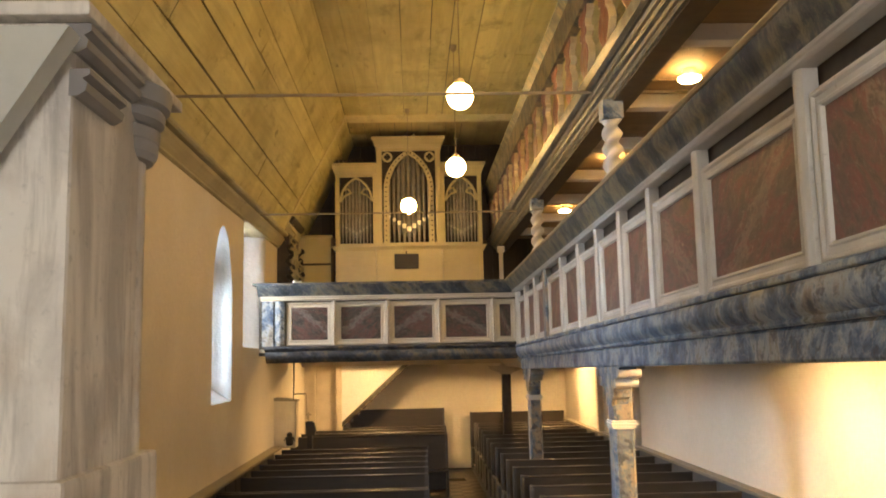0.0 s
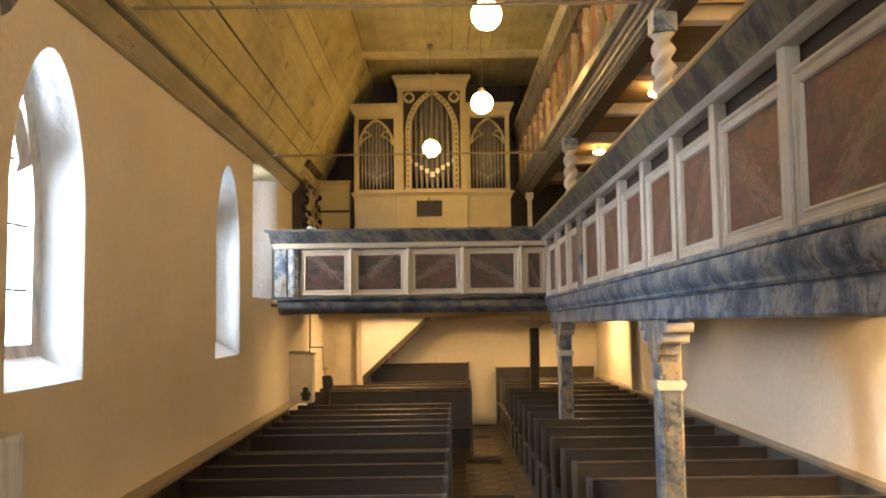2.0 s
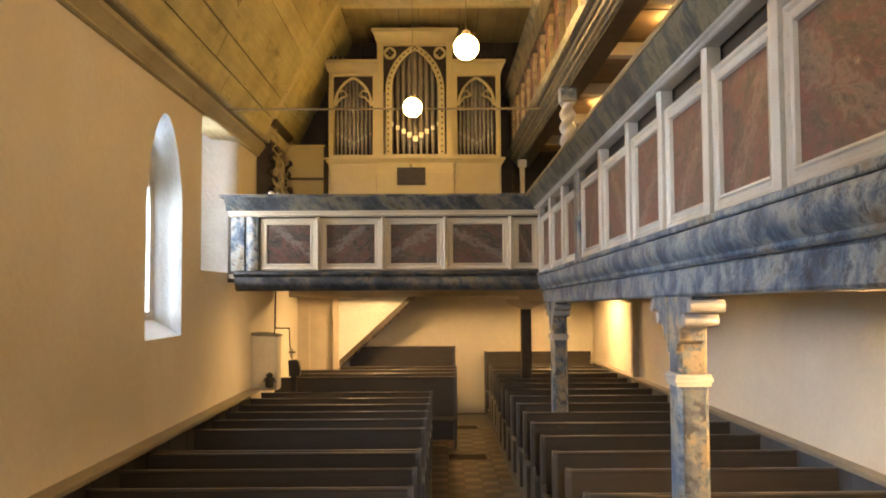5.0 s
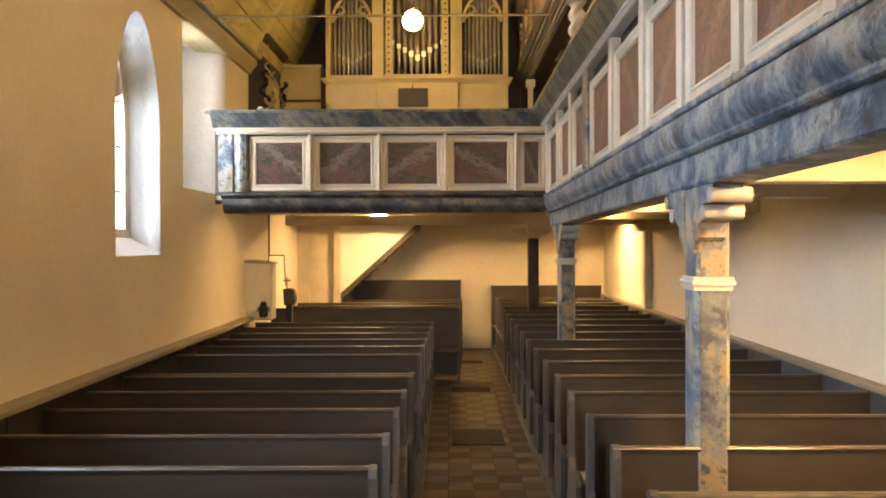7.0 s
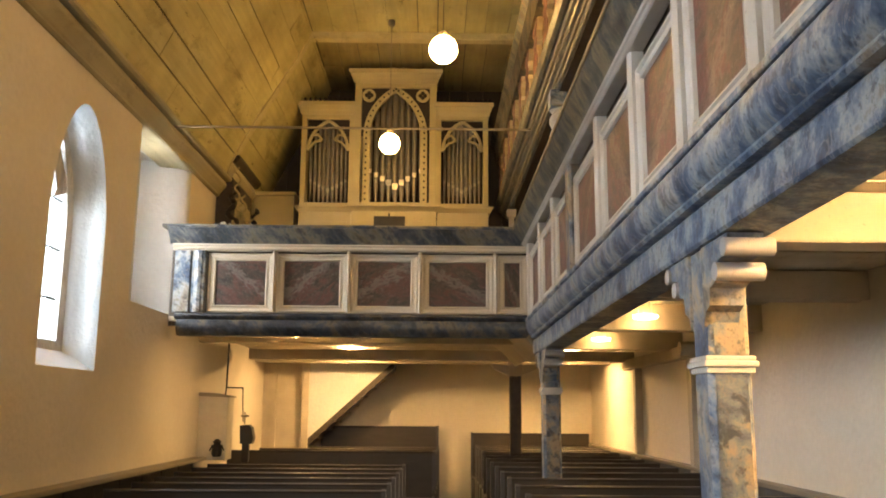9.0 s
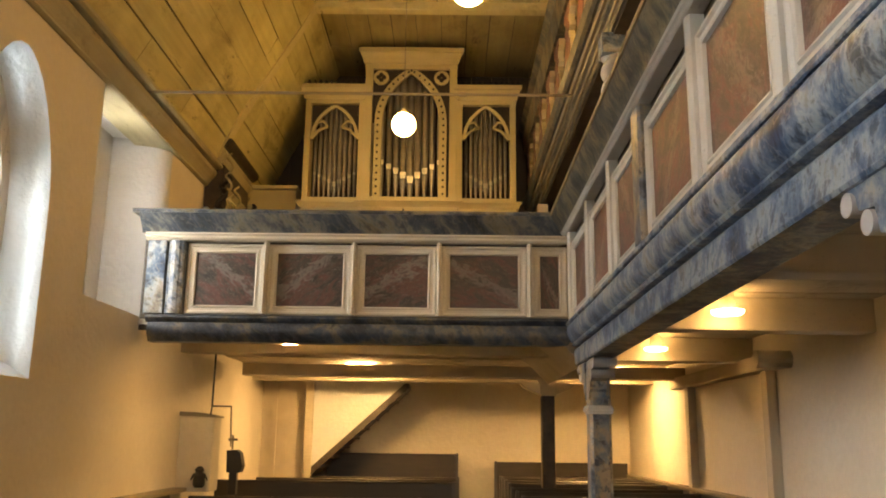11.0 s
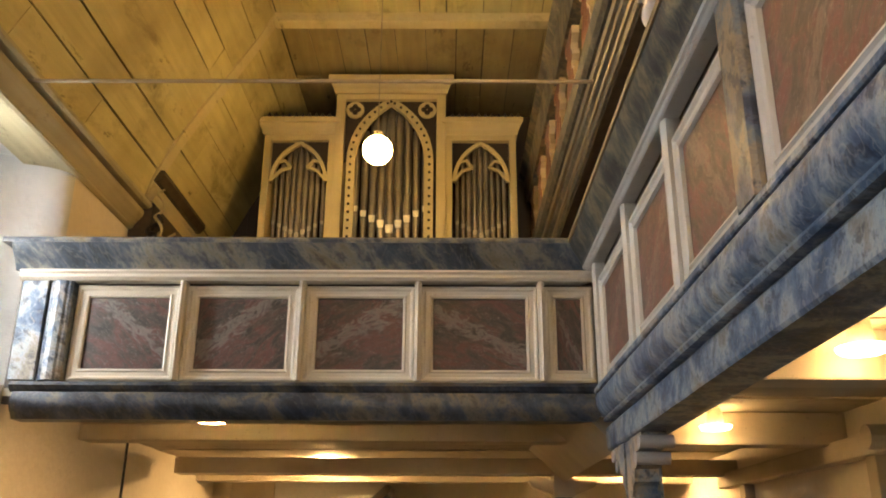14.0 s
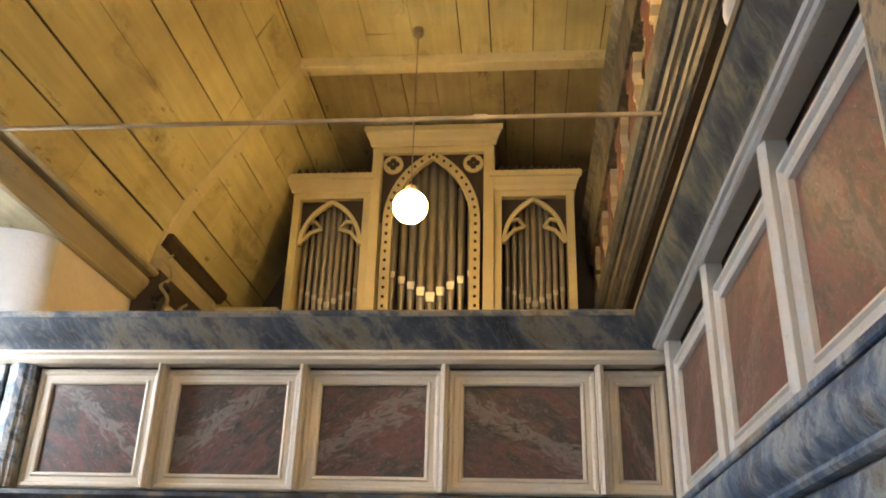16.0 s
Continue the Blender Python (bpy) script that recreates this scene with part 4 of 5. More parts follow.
LEFT = [6.23, 6.93, 7.62, 8.38, 9.05, 9.76, 9.883, 11.12, 11.8, 12.45, 13.12, 13.8, 14.5]
for k, y in enumerate(LEFT):
    pew(0.28 + 0.012 * k, XL + 0.1, y, 0.95)
for k, y in enumerate((15.5, 16.3, 17.0, 17.7, 18.35)):
    pew(0.79 + 0.02 * k, XL + 0.1 if y < 17.9 else -1.3, y, 1.07 if k == 0 else 1.0)
pew(0.86, -1.2, 19.08, 1.33, label="tall dark pew back against the end wall")
RIGHT = [6.32, 7.12, 7.91, 8.71, 9.45, 10.27, 11.1, 11.9, 12.7, 13.5, 14.3, 15.1, 15.85]
for k, y in enumerate(RIGHT):
    pew(1.5, XR - 0.1, y, 1.0)
for k, y in enumerate((16.6, 17.3, 18.0, 18.5)):
    pew(1.52, XR - 0.1, y, 1.02)
pew(1.47, XR - 0.1, 19.08, 1.22, label="tall dark pew back against the end wall")
solid("paper_sheet", box(B(), 1.55, 1.72, 8.44, 8.62, 0.46, 0.468, 0.002), M_BALE, "folded cream paper lying on a pew seat", "paper")
bm = B()
bmesh.ops.create_uvsphere(bm, u_segments=14, v_segments=10, radius=0.05, matrix=Matrix.Translation((1.6, 9.25, 0.49)) @ Matrix.Diagonal((1.3, 1.0, 0.62, 1)))
solid("cloth", bm, plain("orange_cloth", (0.5, 0.14, 0.04), 0.9), "small crumpled orange cloth on a pew seat", "cloth", smooth=60)
for nm, x0, x1, y0, y1 in (("l", 0.36, 0.44, 5.9, 15.4), ("r", 1.46, 1.53, 5.9, 19.0)):
    solid("pew_sill", box(B(), x0, x1, y0, y1, -0.02, 0.07, 0.012), M_PEWEND, "worn grey wooden sill under the pew ends", "sill", "pew sills")
for x0, x1, xw0, xw1, m in ((XL, XL + 0.16, XL, XL + 0.06, M_PEW), (XR - 0.12, XR, XR - 0.05, XR, M_WAIN)):
    t = thing("wainscot", "low board wainscot with grey ledge along the wall", "wainscot", "wainscots")
    ln = 0
    bm = box(B(), x0, x1, 5.0, 14.2 if x0 < 0 else 19.2, 1.01, 1.05, 0.008)
    part("ledge", bm, M_LEDGE, t, "dusty grey ledge")
    y = 5.0
    while y < (14.0 if x0 < 0 else 19.0):
        part("board", box(B(), xw0, xw1 - 0.004 * (ln % 2), y + 0.002, y + 0.298, 0.0, 1.01), m, t)
        y += 0.3
        ln += 1

# ---- organ ----
YO, ZG = 15.72, 2.6
org = thing("organ", "cream painted pipe organ with three gothic arched towers", "organ")
# solid near-black blocks give the shade behind the pipes as colour
part("case_back", box(B(), -1.18, 1.54, 16.1, 16.7, ZG, 5.9), M_ORGD, org, "near-black block in place of the shaded inside of the case")
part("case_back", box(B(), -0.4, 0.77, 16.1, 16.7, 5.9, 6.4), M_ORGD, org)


def cornice(x0, x1, z0, h, out, m=M_ORG, y=YO):
    prof = [(y + 0.35, z0), (y - 0.01, z0), (y - 0.02, z0 + h * 0.25), (y - out * 0.5, z0 + h * 0.4), (y - out * 0.75, z0 + h * 0.65), (y - out, z0 + h * 0.7), (y - out, z0 + h), (y + 0.35, z0 + h)]
    bm = B()
    k = len(prof)
    rings = []
    for u, v in prof:
        e = max(0.0, (y - u))
        rings.append((bm.verts.new((x0 - e, u, v)), bm.verts.new((x1 + e, u, v))))
    for i in range(k):
        j = (i + 1) % k
        bm.faces.new((rings[i][0], rings[i][1], rings[j][1], rings[j][0]))
    bm.faces.new([r[0] for r in rings[::-1]])
    bm.faces.new([r[1] for r in rings])
    bmesh.ops.recalc_face_normals(bm, faces=bm.faces)
    return bm


def gothic(t, half, rise):
    """Right half of a pointed arch from the springing (t=0) to the apex (t=1)."""
    r = (half * half + rise * rise) / (2 * half)
    ang = math.asin(min(1, rise / r)) * t
    return half - r + r * math.cos(ang), r * math.sin(ang)


def strip(bm, line, width, y0, y1):
    """One continuous band of a given width along a line of (x, z) points."""
    pts = [Vector(p) for k, p in enumerate(line) if k == 0 or (Vector(p) - Vector(line[k - 1])).length > 1e-5]
    rings = []
    for k, p in enumerate(pts):
        d = (pts[min(k + 1, len(pts) - 1)] - pts[max(k - 1, 0)]).normalized()
        n = Vector((-d.y, d.x)) * width / 2
        rings.append([bm.verts.new((q.x, y, q.y)) for q, y in ((p + n, y0), (p - n, y0), (p - n, y1), (p + n, y1))])
    for a, c in zip(rings, rings[1:]):
        for i in range(4):
            bm.faces.new((a[i], a[(i + 1) % 4], c[(i + 1) % 4], c[i]))
    bm.faces.new(rings[0][::-1])
    bm.faces.new(rings[-1])
    bmesh.ops.recalc_face_normals(bm, faces=bm.faces)
    return bm


def snake(bm, pts, radii, seg=8):
    """A round tapering body along a line of points."""
    pts = [Vector(p) for p in pts]
    rings = []
    for k, p in enumerate(pts):
        d = (pts[min(k + 1, len(pts) - 1)] - pts[max(k - 1, 0)]).normalized()
        q = d.to_track_quat("Z", "Y").to_matrix()
        rings.append([bm.verts.new(p + q @ Vector((radii[k] * math.cos(2 * math.pi * i / seg), radii[k] * math.sin(2 * math.pi * i / seg), 0))) for i in range(seg)])
    for a, c in zip(rings, rings[1:]):
        for i in range(seg):
            bm.faces.new((a[i], a[(i + 1) % seg], c[(i + 1) % seg], c[i]))
    bm.faces.new(rings[0][::-1])
    bm.faces.new(rings[-1])
    return bm


def organ_pipe(x, r, mouth, foot, top, parent, y):
    bm = lathe(B(), [(r * 0.32, foot), (r * 0.97, mouth - 0.03), (r, mouth), (r, mouth + 0.01), (r, top)], x, y, 14)
    p = part("pipe", bm, M_PIPE, parent, "", 60)
    w = r * 0.85
    bm = sweep(B(), [(x - w * 0.8, mouth - r * 0.3), (x + w * 0.8, mouth - r * 0.3), (x + w, mouth + r * 0.9), (x + w, mouth + r * 1.5), (x - w, mouth + r * 1.5), (x - w, mouth + r * 0.9)], "y", y - r * 1.12, y - r * 0.5)
    part("pipe_mouth", bm, M_LIP if r > 0.034 else M_DIMLIP, p, "bright tin mouth" if r > 0.034 else "dull tin mouth")
    return p


def tower(x0, x1, z0, z1, pipes, r, low, vee, central):
    """One field of the front: posts, head, arch tracery and pipes."""
    t = org
    pw = 0.1 if central else 0.075
    for a, b in ((x0, x0 + pw), (x1 - pw, x1)):
        bm = box(B(), a, b, YO - (0.05 if central else 0), YO + 0.3, z0, z1, 0.006)
        part("post", bm, M_ORG, t)
    yf = YO - (0.05 if central else 0.0)
    part("head", box(B(), x0 + pw, x1 - pw, yf + 0.004, YO + 0.3, z1 - 0.06, z1), M_ORG, t)
    part("sill", box(B(), x0 + pw, x1 - pw, yf + 0.004, YO + 0.3, z0, z0 + 0.05), M_ORG, t)
    xc, half = (x0 + x1) / 2, (x1 - x0) / 2 - pw
    top = z1 - 0.06
    rise = 0.72 if central else 0.46
    hh = half - (0.075 if central else 0.02)
    spring = top - rise - 0.02
    left = [gothic(i / 10, hh, rise) for i in range(11)]
    line = [(xc + u, spring + v) for u, v in left] + [(xc - u, spring + v) for u, v in left[::-1]]
    # dark spandrel board behind the tracery
    bm = B()
    for s in (-1, 1):
        pts = [(xc + s * u, spring + v) for u, v in left]
        ring = [bm.verts.new((x, yf + 0.08, z)) for x, z in pts] + [bm.verts.new((xc, yf + 0.08, top)), bm.verts.new((xc + s * half, yf + 0.08, top)), bm.verts.new((xc + s * half, yf + 0.08, spring))]
        bm.faces.new(ring)
    bmesh.ops.recalc_face_normals(bm, faces=bm.faces)
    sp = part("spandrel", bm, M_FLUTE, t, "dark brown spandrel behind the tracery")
    sp.modifiers.new("thick", "SOLIDIFY").thickness = 0.02
    if central:
        base = [(xc + hh, z0 + 0.05)] + line + [(xc - hh, z0 + 0.05)]
        part("arch_band", strip(B(), base, 0.085, yf + 0.025, yf + 0.07), M_ORG, t, "cream band studded with dark beads")
        part("arch_edge", strip(B(), [(xc + (x - xc) * 0.9, z - 0.03) for x, z in base], 0.022, yf + 0.01, yf + 0.08), M_ORG, t)
        bm = B()
        bmesh.ops.create_uvsphere(bm, u_segments=6, v_segments=4, radius=0.016)
        bead_mesh = finish("bead", bm, M_FLUTE)
        for (xa, za), (xb, zb) in zip(base, base[1:]):
            n = max(1, int(Vector((xb - xa, zb - za)).length / 0.085))
            for i in range(n):
                f = (i + 0.5) / n
                bead = new("bead", bead_mesh)
                bead.parent, bead.location = t, (xa + (xb - xa) * f, yf + 0.022, za + (zb - za) * f)
        for s in (-1, 1):
            bm = B()
            cx, cz = xc + s * (half - 0.105), top - 0.115
            bmesh.ops.create_cone(bm, cap_ends=True, segments=20, radius1=0.1, radius2=0.1, depth=0.03, matrix=Matrix.Translation((cx, yf + 0.05, cz)) @ pose(0, 0, 0, 90))
            q = part("quatrefoil", bm, M_ORG, t, "pierced quatrefoil roundel")
            bm = B()
            for dx, dz in ((0.036, 0), (-0.036, 0), (0, 0.036), (0, -0.036)):
                bmesh.ops.create_cone(bm, cap_ends=True, segments=12, radius1=0.03, radius2=0.03, depth=0.012, matrix=Matrix.Translation((cx + dx, yf + 0.032, cz + dz)) @ pose(0, 0, 0, 90))
            part("lobe", bm, M_FLUTE, q, "dark lobes")
    else:
        part("arch_band", strip(B(), line, 0.04, yf + 0.03, yf + 0.075), M_ORG, t)
        for s in (-1, 1):
            a = [(xc + s * gothic(f, hh, rise)[0], spring + gothic(f, hh, rise)[1]) for f in (0.42, 0.42)]
            x1_, z1_ = a[0]
            tip = (xc + s * 0.09, spring + 0.17)
            part("cusp", strip(B(), [(x1_, z1_), (xc + s * 0.155, spring + 0.25), tip], 0.03, yf + 0.035, yf + 0.07), M_ORG, t)
            part("cusp", strip(B(), [(xc + s * (hh - 0.005), spring + 0.02), (xc + s * 0.2, spring + 0.13), tip], 0.03, yf + 0.035, yf + 0.07), M_ORG, t)
    step = (2 * hh - 2 * r) / (pipes - 1)
    for i in range(pipes):
        x = xc - hh + r + 0.0 + step * i
        f = abs(i - (pipes - 1) / 2) / ((pipes - 1) / 2)
        rr = r * (1.0 - 0.32 * f)
        u = min(0.999, abs(x - xc) / hh)
        zt = spring + rise * (1 - u ** 1.6) - 0.01
        organ_pipe(x, rr, low + vee * f, z0 + 0.05, max(zt, spring - 0.1) + 0.1, t, YO + 0.17)
    return t


tower(-0.42, 0.79, 4.53, 6.4, 9, 0.052, 4.83, 0.25, True)
tower(-1.2, -0.42, 4.53, 5.92, 9, 0.033, 4.775, 0.155, False)
tower(0.79, 1.56, 4.53, 5.92, 9, 0.033, 4.775, 0.155, False)
part("cornice", cornice(-0.43, 0.80, 6.4, 0.2, 0.08, y=YO - 0.06), M_ORG, org)
part("cornice", cornice(-1.21, -0.44, 5.92, 0.19, 0.07), M_ORG, org)
part("cornice", cornice(0.81, 1.57, 5.92, 0.19, 0.07), M_ORG, org)
for x0, x1 in ((-1.27, -0.46), (0.83, 1.63)):
    n = 11
    for i in range(n):
        c = x0 + (x1 - x0) * (i + 0.5) / n
        bm = sweep(B(), [(c - 0.036, 6.108), (c + 0.036, 6.108), (c + 0.036, 6.13), (c, 6.19), (c - 0.036, 6.13)], "y", YO - 0.02, YO + 0.02)
        part("cresting", bm, M_FLUTE, org)
bm = B()
for dx in (-0.1, 0.04):
    box(bm, 0.22 + dx, 0.28 + dx, YO + 0.1, YO + 0.16, 6.6, 6.72)
box(bm, 0.1, 0.36, YO + 0.1, YO + 0.16, 6.6, 6.63)
part("crown_ornament", bm, M_DULL, org)
part("base_cornice", cornice(-1.22, -0.44, 4.44, 0.09, 0.05), M_ORG, org)
part("base_cornice", cornice(0.81, 1.58, 4.44, 0.09, 0.05), M_ORG, org)
part("base_cornice", cornice(-0.45, 0.82, 4.44, 0.09, 0.07, y=YO - 0.06), M_ORG, org)
for x0, x1, y in ((-1.2, -0.44, YO), (-0.43, 0.80, YO - 0.06), (0.81, 1.56, YO)):
    b = part("lower_panel", box(B(), x0, x1, y, 16.6, ZG, 4.44, 0.004), M_ORG, org)
    part("raised_field", box(B(), x0 + 0.06, x1 - 0.06, y - 0.008, y + 0.01, 3.2, 4.3, 0.004), M_ORG, b)
sc = part("sign_board", box(B(), -0.1, 0.35, YO - 0.11, YO - 0.07, 4.08, 4.36, 0.006), M_BLACK, org, "small black board")
part("hanger", tube(B(), (0.12, YO - 0.085, 4.36), (0.12, YO - 0.085, 4.41), 0.012, 6), M_BLACK, sc)
side_c = thing("side_cabinet", "plain cream board cabinet beside the organ", "cabinet")
part("body", box(B(), -2.05, -1.3, 15.9, 16.6, ZG, 4.72, 0.006), M_ORG, side_c)
part("top_board", box(B(), -2.08, -1.28, 15.85, 16.6, 4.72, 4.77, 0.006), M_ORG, side_c)
part("dark_rail", box(B(), -2.05, -1.3, 15.88, 15.899, 4.2, 4.24), M_DARKWOOD, side_c)

# carved dark epitaph on the wall beside the organ
ep = thing("epitaph", "dark carved wooden wall epitaph with moulded top and scrolls", "epitaph")
XE = XL + 0.21
part("panel", box(B(), XL, XE, 14.55, 15.75, 3.3, 4.62, 0.01), M_DARKWOOD, ep)
part("field", box(B(), XE, XE + 0.015, 14.72, 15.6, 3.45, 4.4, 0.006), M_CORN, ep, "dull ochre field")
part("top_cornice", sweep(B(), [(XL + 0.1, 4.8), (XE + 0.05, 4.8), (XE + 0.1, 4.86), (XE + 0.1, 4.9), (XL + 0.1, 4.9)], "y", 14.45, 15.85), M_DARKWOOD, ep)
part("pale_moulding", sweep(B(), [(XL + 0.05, 4.62), (XE + 0.0, 4.62), (XE + 0.04, 4.7), (XE + 0.01, 4.8), (XL + 0.1, 4.8)], "y", 14.5, 15.8), M_CORN, ep)
for y in (14.52, 15.8):
    path, rad = [], []
    for i in range(40):
        f = i / 39
        a = f * 2 * math.pi * 2.2
        path.append((XE + 0.02 + 0.05 * math.sin(a * 2), y + 0.09 * math.cos(a) * (1 - 0.3 * f), 3.5 + 1.0 * f))
        rad.append(0.045 * (1 - 0.4 * f) + 0.012 * math.sin(i * 1.9))
    part("carved_scroll", snake(B(), path, rad), M_BLACK, ep, "black carved leafwork", 60)
for dx, y0, z0, hgt, turns, thick in ((0.07, 14.5, 3.62, 1.15, 5.0, 0.022), (0.1, 14.62, 3.6, 0.7, 3.0, 0.03), (0.06, 14.95, 3.6, 0.9, 4.0, 0.026), (0.1, 15.3, 3.62, 0.62, 3.0, 0.03)):
    path = [(XE + dx + 0.035 * math.sin(2 * math.pi * turns * i / 47), y0 + 0.05 * math.cos(2 * math.pi * turns * i / 47) + 0.04 * i / 47, z0 + hgt * i / 47) for i in range(48)]
    part("carved_tendril", snake(B(), path, [thick * (1 - 0.5 * i / 47) for i in range(48)]), M_CORN, ep, "dull gilt carved tendril", 60)
for y0, z0 in ((14.48, 3.66), (14.6, 3.72), (14.78, 3.67)):
    bm = B()
    bmesh.ops.create_uvsphere(bm, u_segments=10, v_segments=8, radius=0.03, matrix=Matrix.Translation((XE + 0.13, y0, z0)) @ Matrix.Diagonal((1, 0.7, 1.3, 1)))
    part("carved_bud", bm, M_REVEAL, ep, "small pale carved bud", 60)
for y, r, h in ((13.05, 0.035, 0.06), (13.18, 0.02, 0.045), (13.12, 0.025, 0.035)):
    solid("small_lamp_cap", lathe(B(), [(r, ZT), (r, ZT + h * 0.7), (r * 0.6, ZT + h)], -1.55 + (y - 13.05) * 0.6, YG + 0.02, 12), M_REVEAL, "small pale glass holder on the gallery rail", "holder", "rail holders")

# staircase enclosure under the organ gallery
st = thing("staircase", "whitewashed board staircase enclosure with dark stringer", "staircase")
part("post", box(B(), -1.42, -1.3, 18.12, 18.24, 0.0, 2.55, 0.008), M_BEAM, st)
part("boarding", sweep(B(), [(-1.3, 1.12), (0.06, 2.36), (0.06, 2.55), (-1.3, 2.55)], "y", 18.16, 18.2), M_REVEAL, st, "pale boarded triangle")
part("stringer", sweep(B(), [(-1.32, 1.0), (-1.32, 1.12), (0.06, 2.37), (0.12, 2.37), (0.12, 2.3)], "y", 18.15, 18.9), M_DARKWOOD, st, "dark stringer")
part("side_panel", box(B(), XL, -1.42, 18.3, 18.34, 0.0, 2.55), M_BEAM, st)
part("batten", box(B(), -1.95, -1.87, 18.27, 18.3, 0.0, 2.55), M_BEAM, st)
for k in range(9):
    part("tread", box(B(), -1.3 + 0.15 * k, -1.12 + 0.15 * k, 18.2, 18.9, 1.12 + 0.14 * k, 1.15 + 0.14 * k), M_DARKWOOD, st)

# whitewashed stub with old fittings on the window wall
stub = thing("wall_stub", "narrow pale whitewashed masonry stub with dark cap", "masonry stub")
part("body", box(B(), XL, -1.74, 14.3, 14.62, 1.0, 1.77, 0.02), plaster("pale_stub_plaster", (0.7, 0.65, 0.56), (0.56, 0.5, 0.42)), stub)
part("cap", sweep(B(), [(XL, 1.77), (-1.72, 1.755), (-1.72, 1.775), (-1.93, 1.81), (XL, 1.815)], "y", 14.28, 14.63), M_LEDGE, stub, "thin dark grey cap")
pipe = thing("pipe", "thin dark bent pipe rising from the stub to the gallery", "pipe")
for p, q in (((-1.79, 14.34, 1.78), (-1.78, 14.34, 1.87)), ((-1.78, 14.34, 1.88), (-1.775, 14.34, 2.55)), ((-1.785, 14.34, 1.875), (-1.575, 14.34, 1.875)), ((-1.575, 14.34, 1.88), (-1.57, 14.34, 1.72)), ((-1.57, 14.34, 1.72), (-1.555, 14.34, 1.46))):
    part("pipe_length", tube(B(), p, q, 0.011 if q[2] > 2 else 0.008, 8), M_BLACK if q[2] > 1.8 else M_LEDGE, pipe)
lt = thing("lantern", "small dark iron lantern with two handles on the ledge", "lantern", "dark lanterns")
part("body", lathe(B(), [(0.045, 1.05), (0.062, 1.08), (0.06, 1.17), (0.035, 1.21)], -1.83, 14.22, 12), M_BLACK, lt)
part("cap", lathe(B(), [(0.045, 1.21), (0.05, 1.23), (0.02, 1.26)], -1.83, 14.22, 12), M_BLACK, lt)
for d in (-1, 1):
    part("handle", tube(B(), (-1.83 + d * 0.055, 14.22, 1.19), (-1.83 + d * 0.085, 14.22, 1.12), 0.009, 6), M_BLACK, lt)
lt = thing("lantern", "dark square iron lantern with cross-shaped finial on a stand", "lantern", "dark lanterns")
part("stand", box(B(), -1.55, -1.47, 14.31, 14.39, 0.98, 1.2, 0.005), M_BLACK, lt)
bm = sweep(B(), [(-1.58, 1.42), (-1.57, 1.2), (-1.43, 1.2), (-1.41, 1.27), (-1.44, 1.4), (-1.48, 1.43)], "y", 14.28, 14.42)
part("body", bm, M_BLACK, lt)
part("finial", box(box(B(), -1.545, -1.53, 14.34, 14.36, 1.43, 1.58), -1.585, -1.49, 14.341, 14.359, 1.52, 1.545), M_LEDGE, lt, "pale cross-shaped finial")

# ---- lamps and rods ----


def globe(x, y, z):
    g = thing("pendant_lamp", "lit opal glass globe hanging on a thin rod", "pendant lamp", "globe lamps")
    bm = B()
    bmesh.ops.create_uvsphere(bm, u_segments=28, v_segments=18, radius=0.135, matrix=Matrix.Translation((x, y, z)))
    part("globe", bm, M_GLOBE, g, "glowing opal globe", 80)
    part("gallery_cap", lathe(B(), [(0.05, z + 0.13), (0.05, z + 0.17), (0.02, z + 0.19)], x, y, 14), M_IRON, g)
    part("rod", tube(B(), (x, y, z + 0.18), (x, y, ZC - 0.05), 0.006, 6), M_IRON, g)
    part("ceiling_hook", lathe(B(), [(0.02, ZC - 0.09), (0.045, ZC - 0.06), (0.045, ZC + 0.005)], x, y, 12), M_IRON, g)
    return g


for x, y, z in ((0.70, 5.2, 5.03), (0.74, 8.2, 5.03), (0.846, 11.23, 4.99), (0.184, 14.24, 5.01)):
    globe(x, y, z)


def disc(x, y, z, r=0.108, m=M_DISC):
    d = thing("ceiling_light", "lit round flush lamp with a pale round base", "ceiling lamp", "round flush lamps")
    part("base", lathe(B(), [(0.05, z - 0.004), (0.06, z + 0.01), (0.045, 2.556 if z < 3 else 4.63)], x, y, 18), M_BEAM, d)
    part("diffuser", lathe(B(), [(r * 0.55, z - 0.03), (r * 0.85, z - 0.026), (r * 0.97, z - 0.016), (r, z)], x, y, 24), m, d, "glowing opal diffuser")
    return d


disc(-0.75, 13.02, 2.43, 0.108, M_DISCLOW)
for x, y, z in ((2.675, 13.27, 2.43), (2.585, 10.86, 2.43)):
    disc(x, y, z, 0.108, M_DISCSOFT)
for x, y, z in ((2.62, 6.3, 2.46), (-0.5, 16.9, 2.5), (2.9, 17.0, 2.5)):
    disc(x, y, z, 0.14, M_DISCFAR)
for x, y in ((2.43, 6.26), (2.5, 9.15), (2.5, 12.25), (2.5, 3.3)):
    disc(x, y, 4.55, 0.09)
for y, z, x0, x1 in ((6.8, 4.61, XL + 0.05, XR), (12.28, 4.555, XL + 0.05, XU + 0.04)):
    r = thing("tie_rod", "thin iron tie rod spanning the nave", "tie rod", "tie rods")
    part("rod", tube(B(), (x0, y, z), (x1, y, z), 0.014, 8), M_IRON, r)
    part("sleeve", tube(B(), (0.79, y, z), (0.86, y, z), 0.022, 8), M_IRON, r)

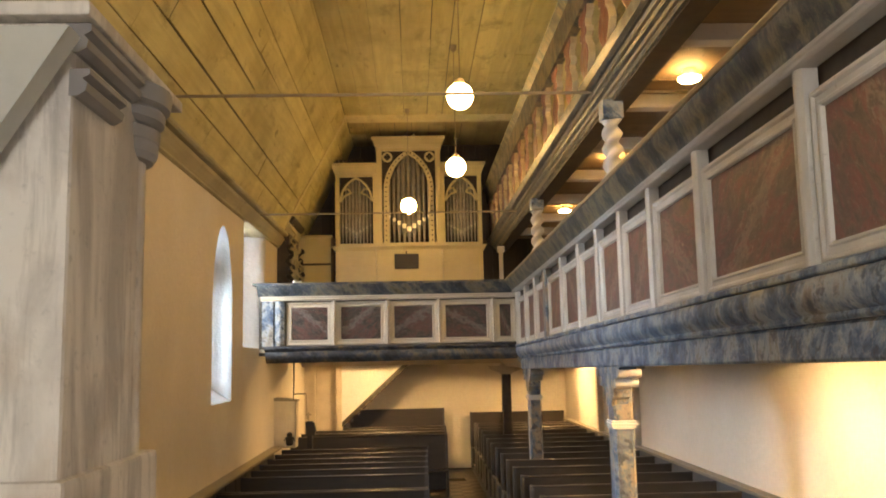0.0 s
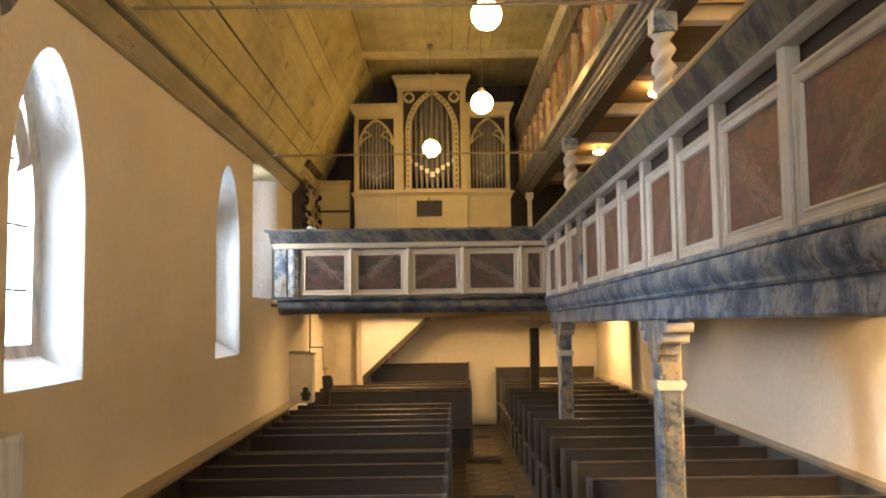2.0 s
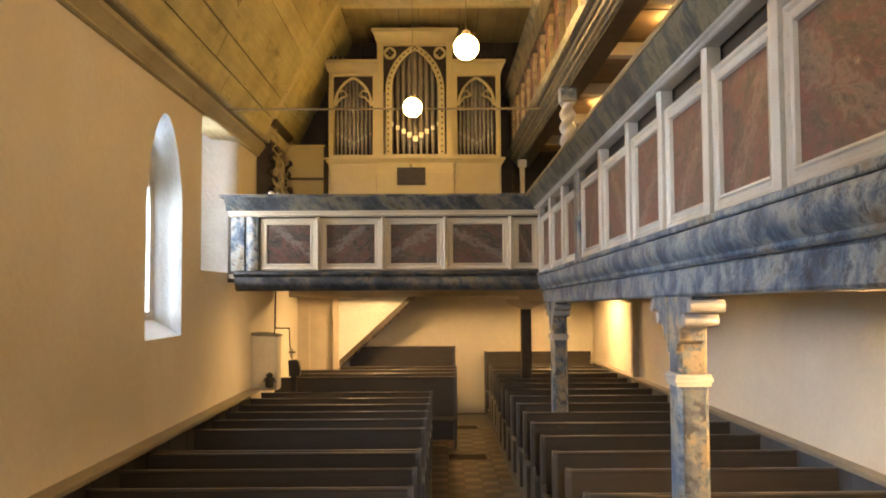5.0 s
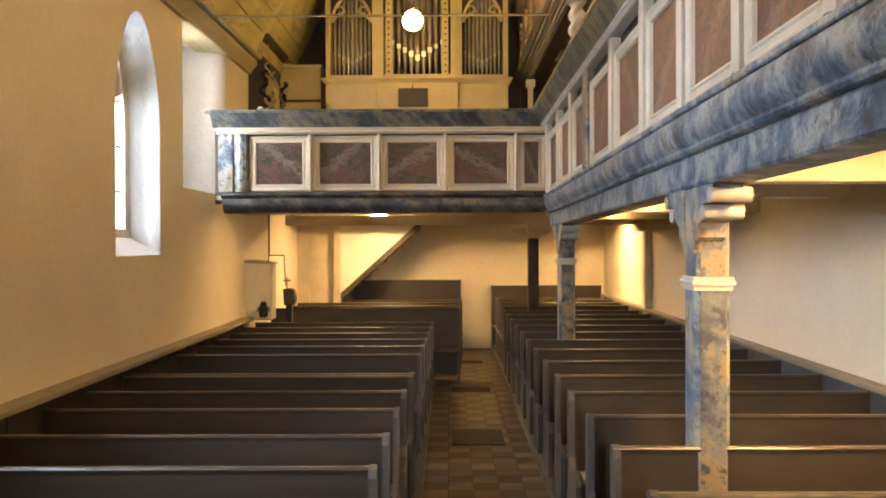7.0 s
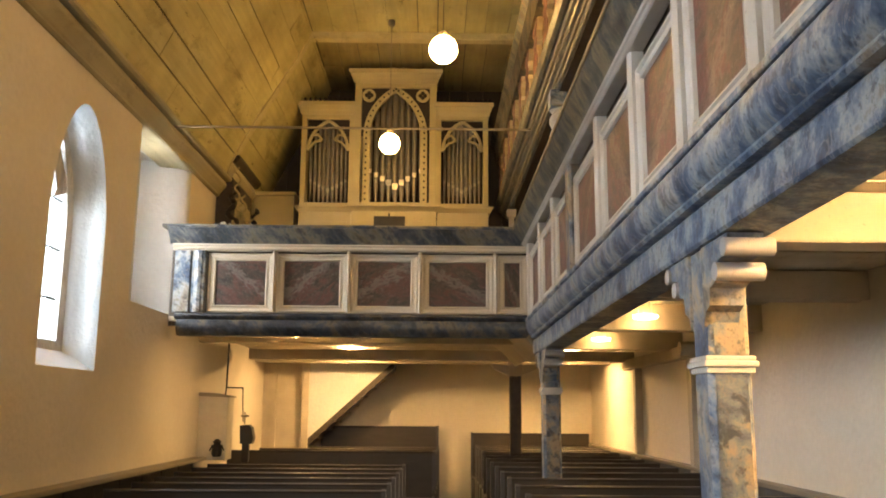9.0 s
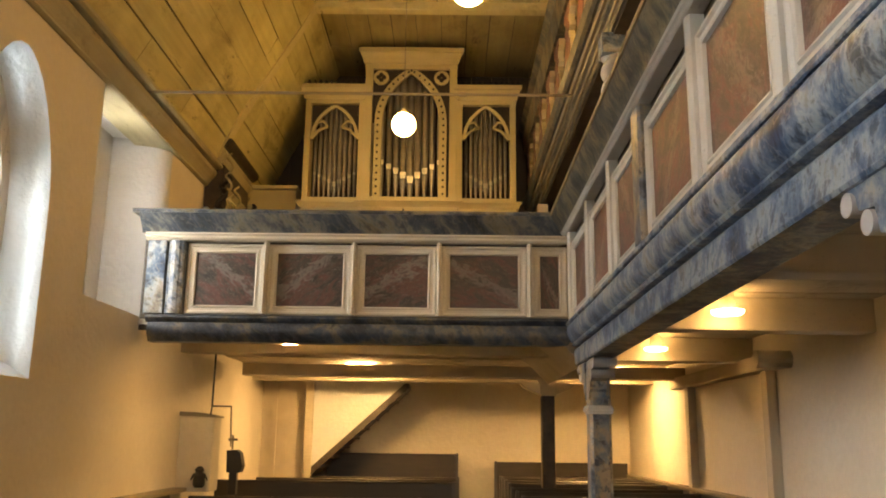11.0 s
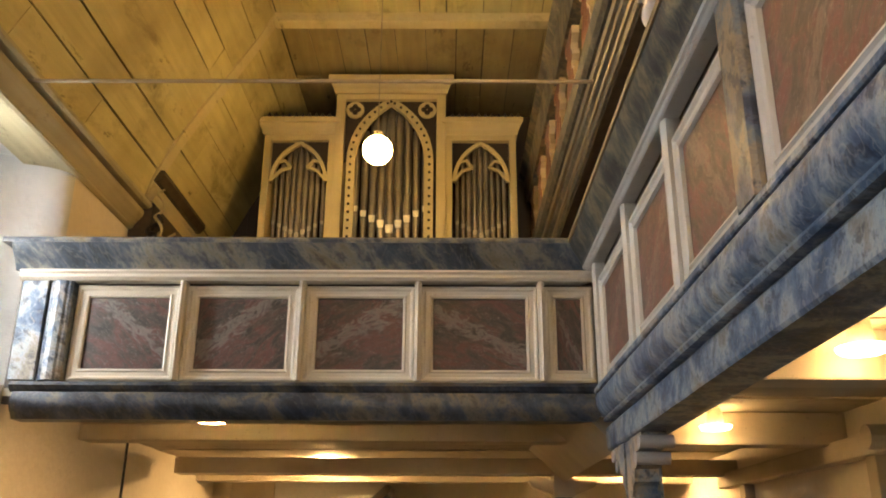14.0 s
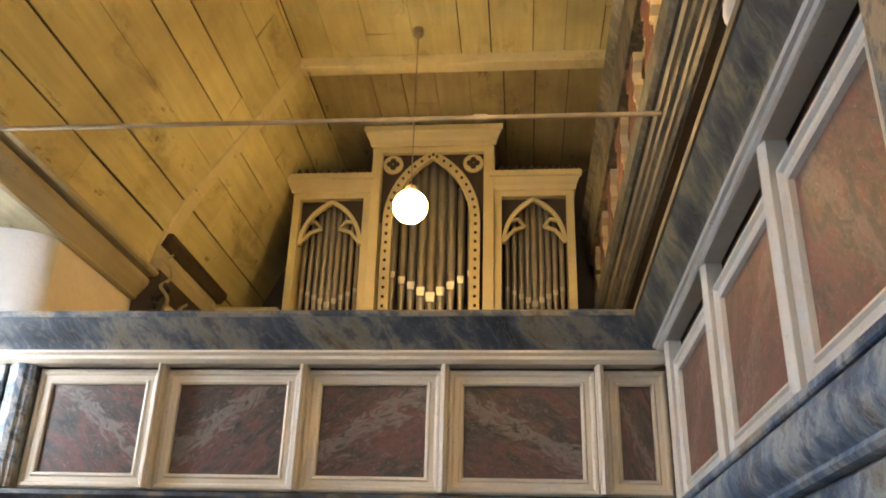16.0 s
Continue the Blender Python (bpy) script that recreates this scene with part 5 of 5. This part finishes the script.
# ---- pier beside the chancel ----
pier = thing("pier", "grey whitewashed pier with moulded capital and weathered paint", "pier")
XP = -0.55
part("shaft", box(B(), -1.15, XP, 1.8, 2.3, 0.85, 3.2, 0.015), M_STONE, pier)
part("half_column", lathe(B(), [(0.13, 0.85), (0.13, 3.2)], XP - 0.13, 2.34, 28), M_STONE, pier, "", 50)
part("plinth", box(B(), -1.18, XP + 0.018, 1.78, 2.48, 0.85, 2.15, 0.015), M_STONE, pier)
for z0, z1, y1 in ((3.125, 3.195, 2.2), (3.02, 3.085, 2.06)):
    prof = [(XP - 0.02, z0), (XP + 0.012, z0), (XP + 0.03, z0 + 0.012), (XP + 0.034, z0 + 0.03), (XP + 0.022, z0 + 0.042), (XP + 0.04, z0 + 0.052), (XP + 0.04, z1), (XP - 0.02, z1)]
    part("moulding", sweep(B(), prof, "y", 1.802, y1), M_GREYMOULD, pier, "dark grey painted moulding")
part("round_capital", lathe(B(), [(0.132, 2.985), (0.15, 2.99), (0.162, 3.01), (0.165, 3.04), (0.168, 3.045), (0.17, 3.08), (0.135, 3.085)], XP - 0.13, 2.34, 28), M_GREYMOULD, pier, "dark grey rounded moulding", 25)
part("round_capital", lathe(B(), [(0.135, 3.085), (0.16, 3.09), (0.18, 3.105), (0.184, 3.13), (0.176, 3.14), (0.196, 3.15), (0.202, 3.18), (0.2, 3.2), (0.13, 3.2)], XP - 0.13, 2.34, 28), M_GREYMOULD, pier, "dark grey rounded capital", 25)
part("top_slab", box(B(), -1.15, XP + 0.05, 1.76, 2.56, 3.2, 3.235, 0.008), M_STONE, pier)
part("coping", sweep(B(), [(-0.513, 3.14), (-1.6, 3.14), (-1.6, 2.0), (-1.226, 2.0)], "y", 1.68, 1.75), plaster("pale_coping_limewash", (0.58, 0.57, 0.51), (0.42, 0.42, 0.38), 0.8, 0.25), pier, "pale sloping slab in front of the capital")

# ---- aisle floor: tiles, last ----
aisle = thing("aisle_floor", "worn brown checkered tile floor of the aisle", "floor", kind="structure")
part("bed", box(B(), 0.36, 1.52, 3.92, YW, -0.02, -0.006), plain("tile_bed", (0.05, 0.04, 0.03), 0.9), aisle)
tb = box(B(), -0.1025, 0.1025, -0.1025, 0.1025, -0.008, 0.004)
tile_mesh = finish("tile", tb, M_TILES)
pale_mesh = finish("tile", box(B(), -0.1025, 0.1025, -0.1025, 0.1025, -0.008, 0.004), M_PALETILE)
rest = B()
for r in range(72):
    for c in range(5):
        x, y = 0.545 + 0.21 * c, 4.03 + 0.21 * r
        if 5.0 < y < 17.6:
            t = new("tile", pale_mesh if (r + c) % 2 else tile_mesh)
            t.parent, t.location = aisle, (x, y, rng.uniform(-0.001, 0.001))
        else:
            box(rest, x - 0.1025, x + 0.1025, y - 0.1025, y + 0.1025, -0.008, 0.003)
tagged(part("tile_rest", rest, M_TILES, aisle), kind="stuff")
for y0, y1 in ((11.35, 12.05), (14.4, 14.75), (17.2, 17.5)):
    solid("floor_slab", box(B(), 0.68, 1.22, y0, y1, 0.004, 0.012), M_ORGD, "dark worn slab set in the aisle floor", "floor slab", "dark slabs")
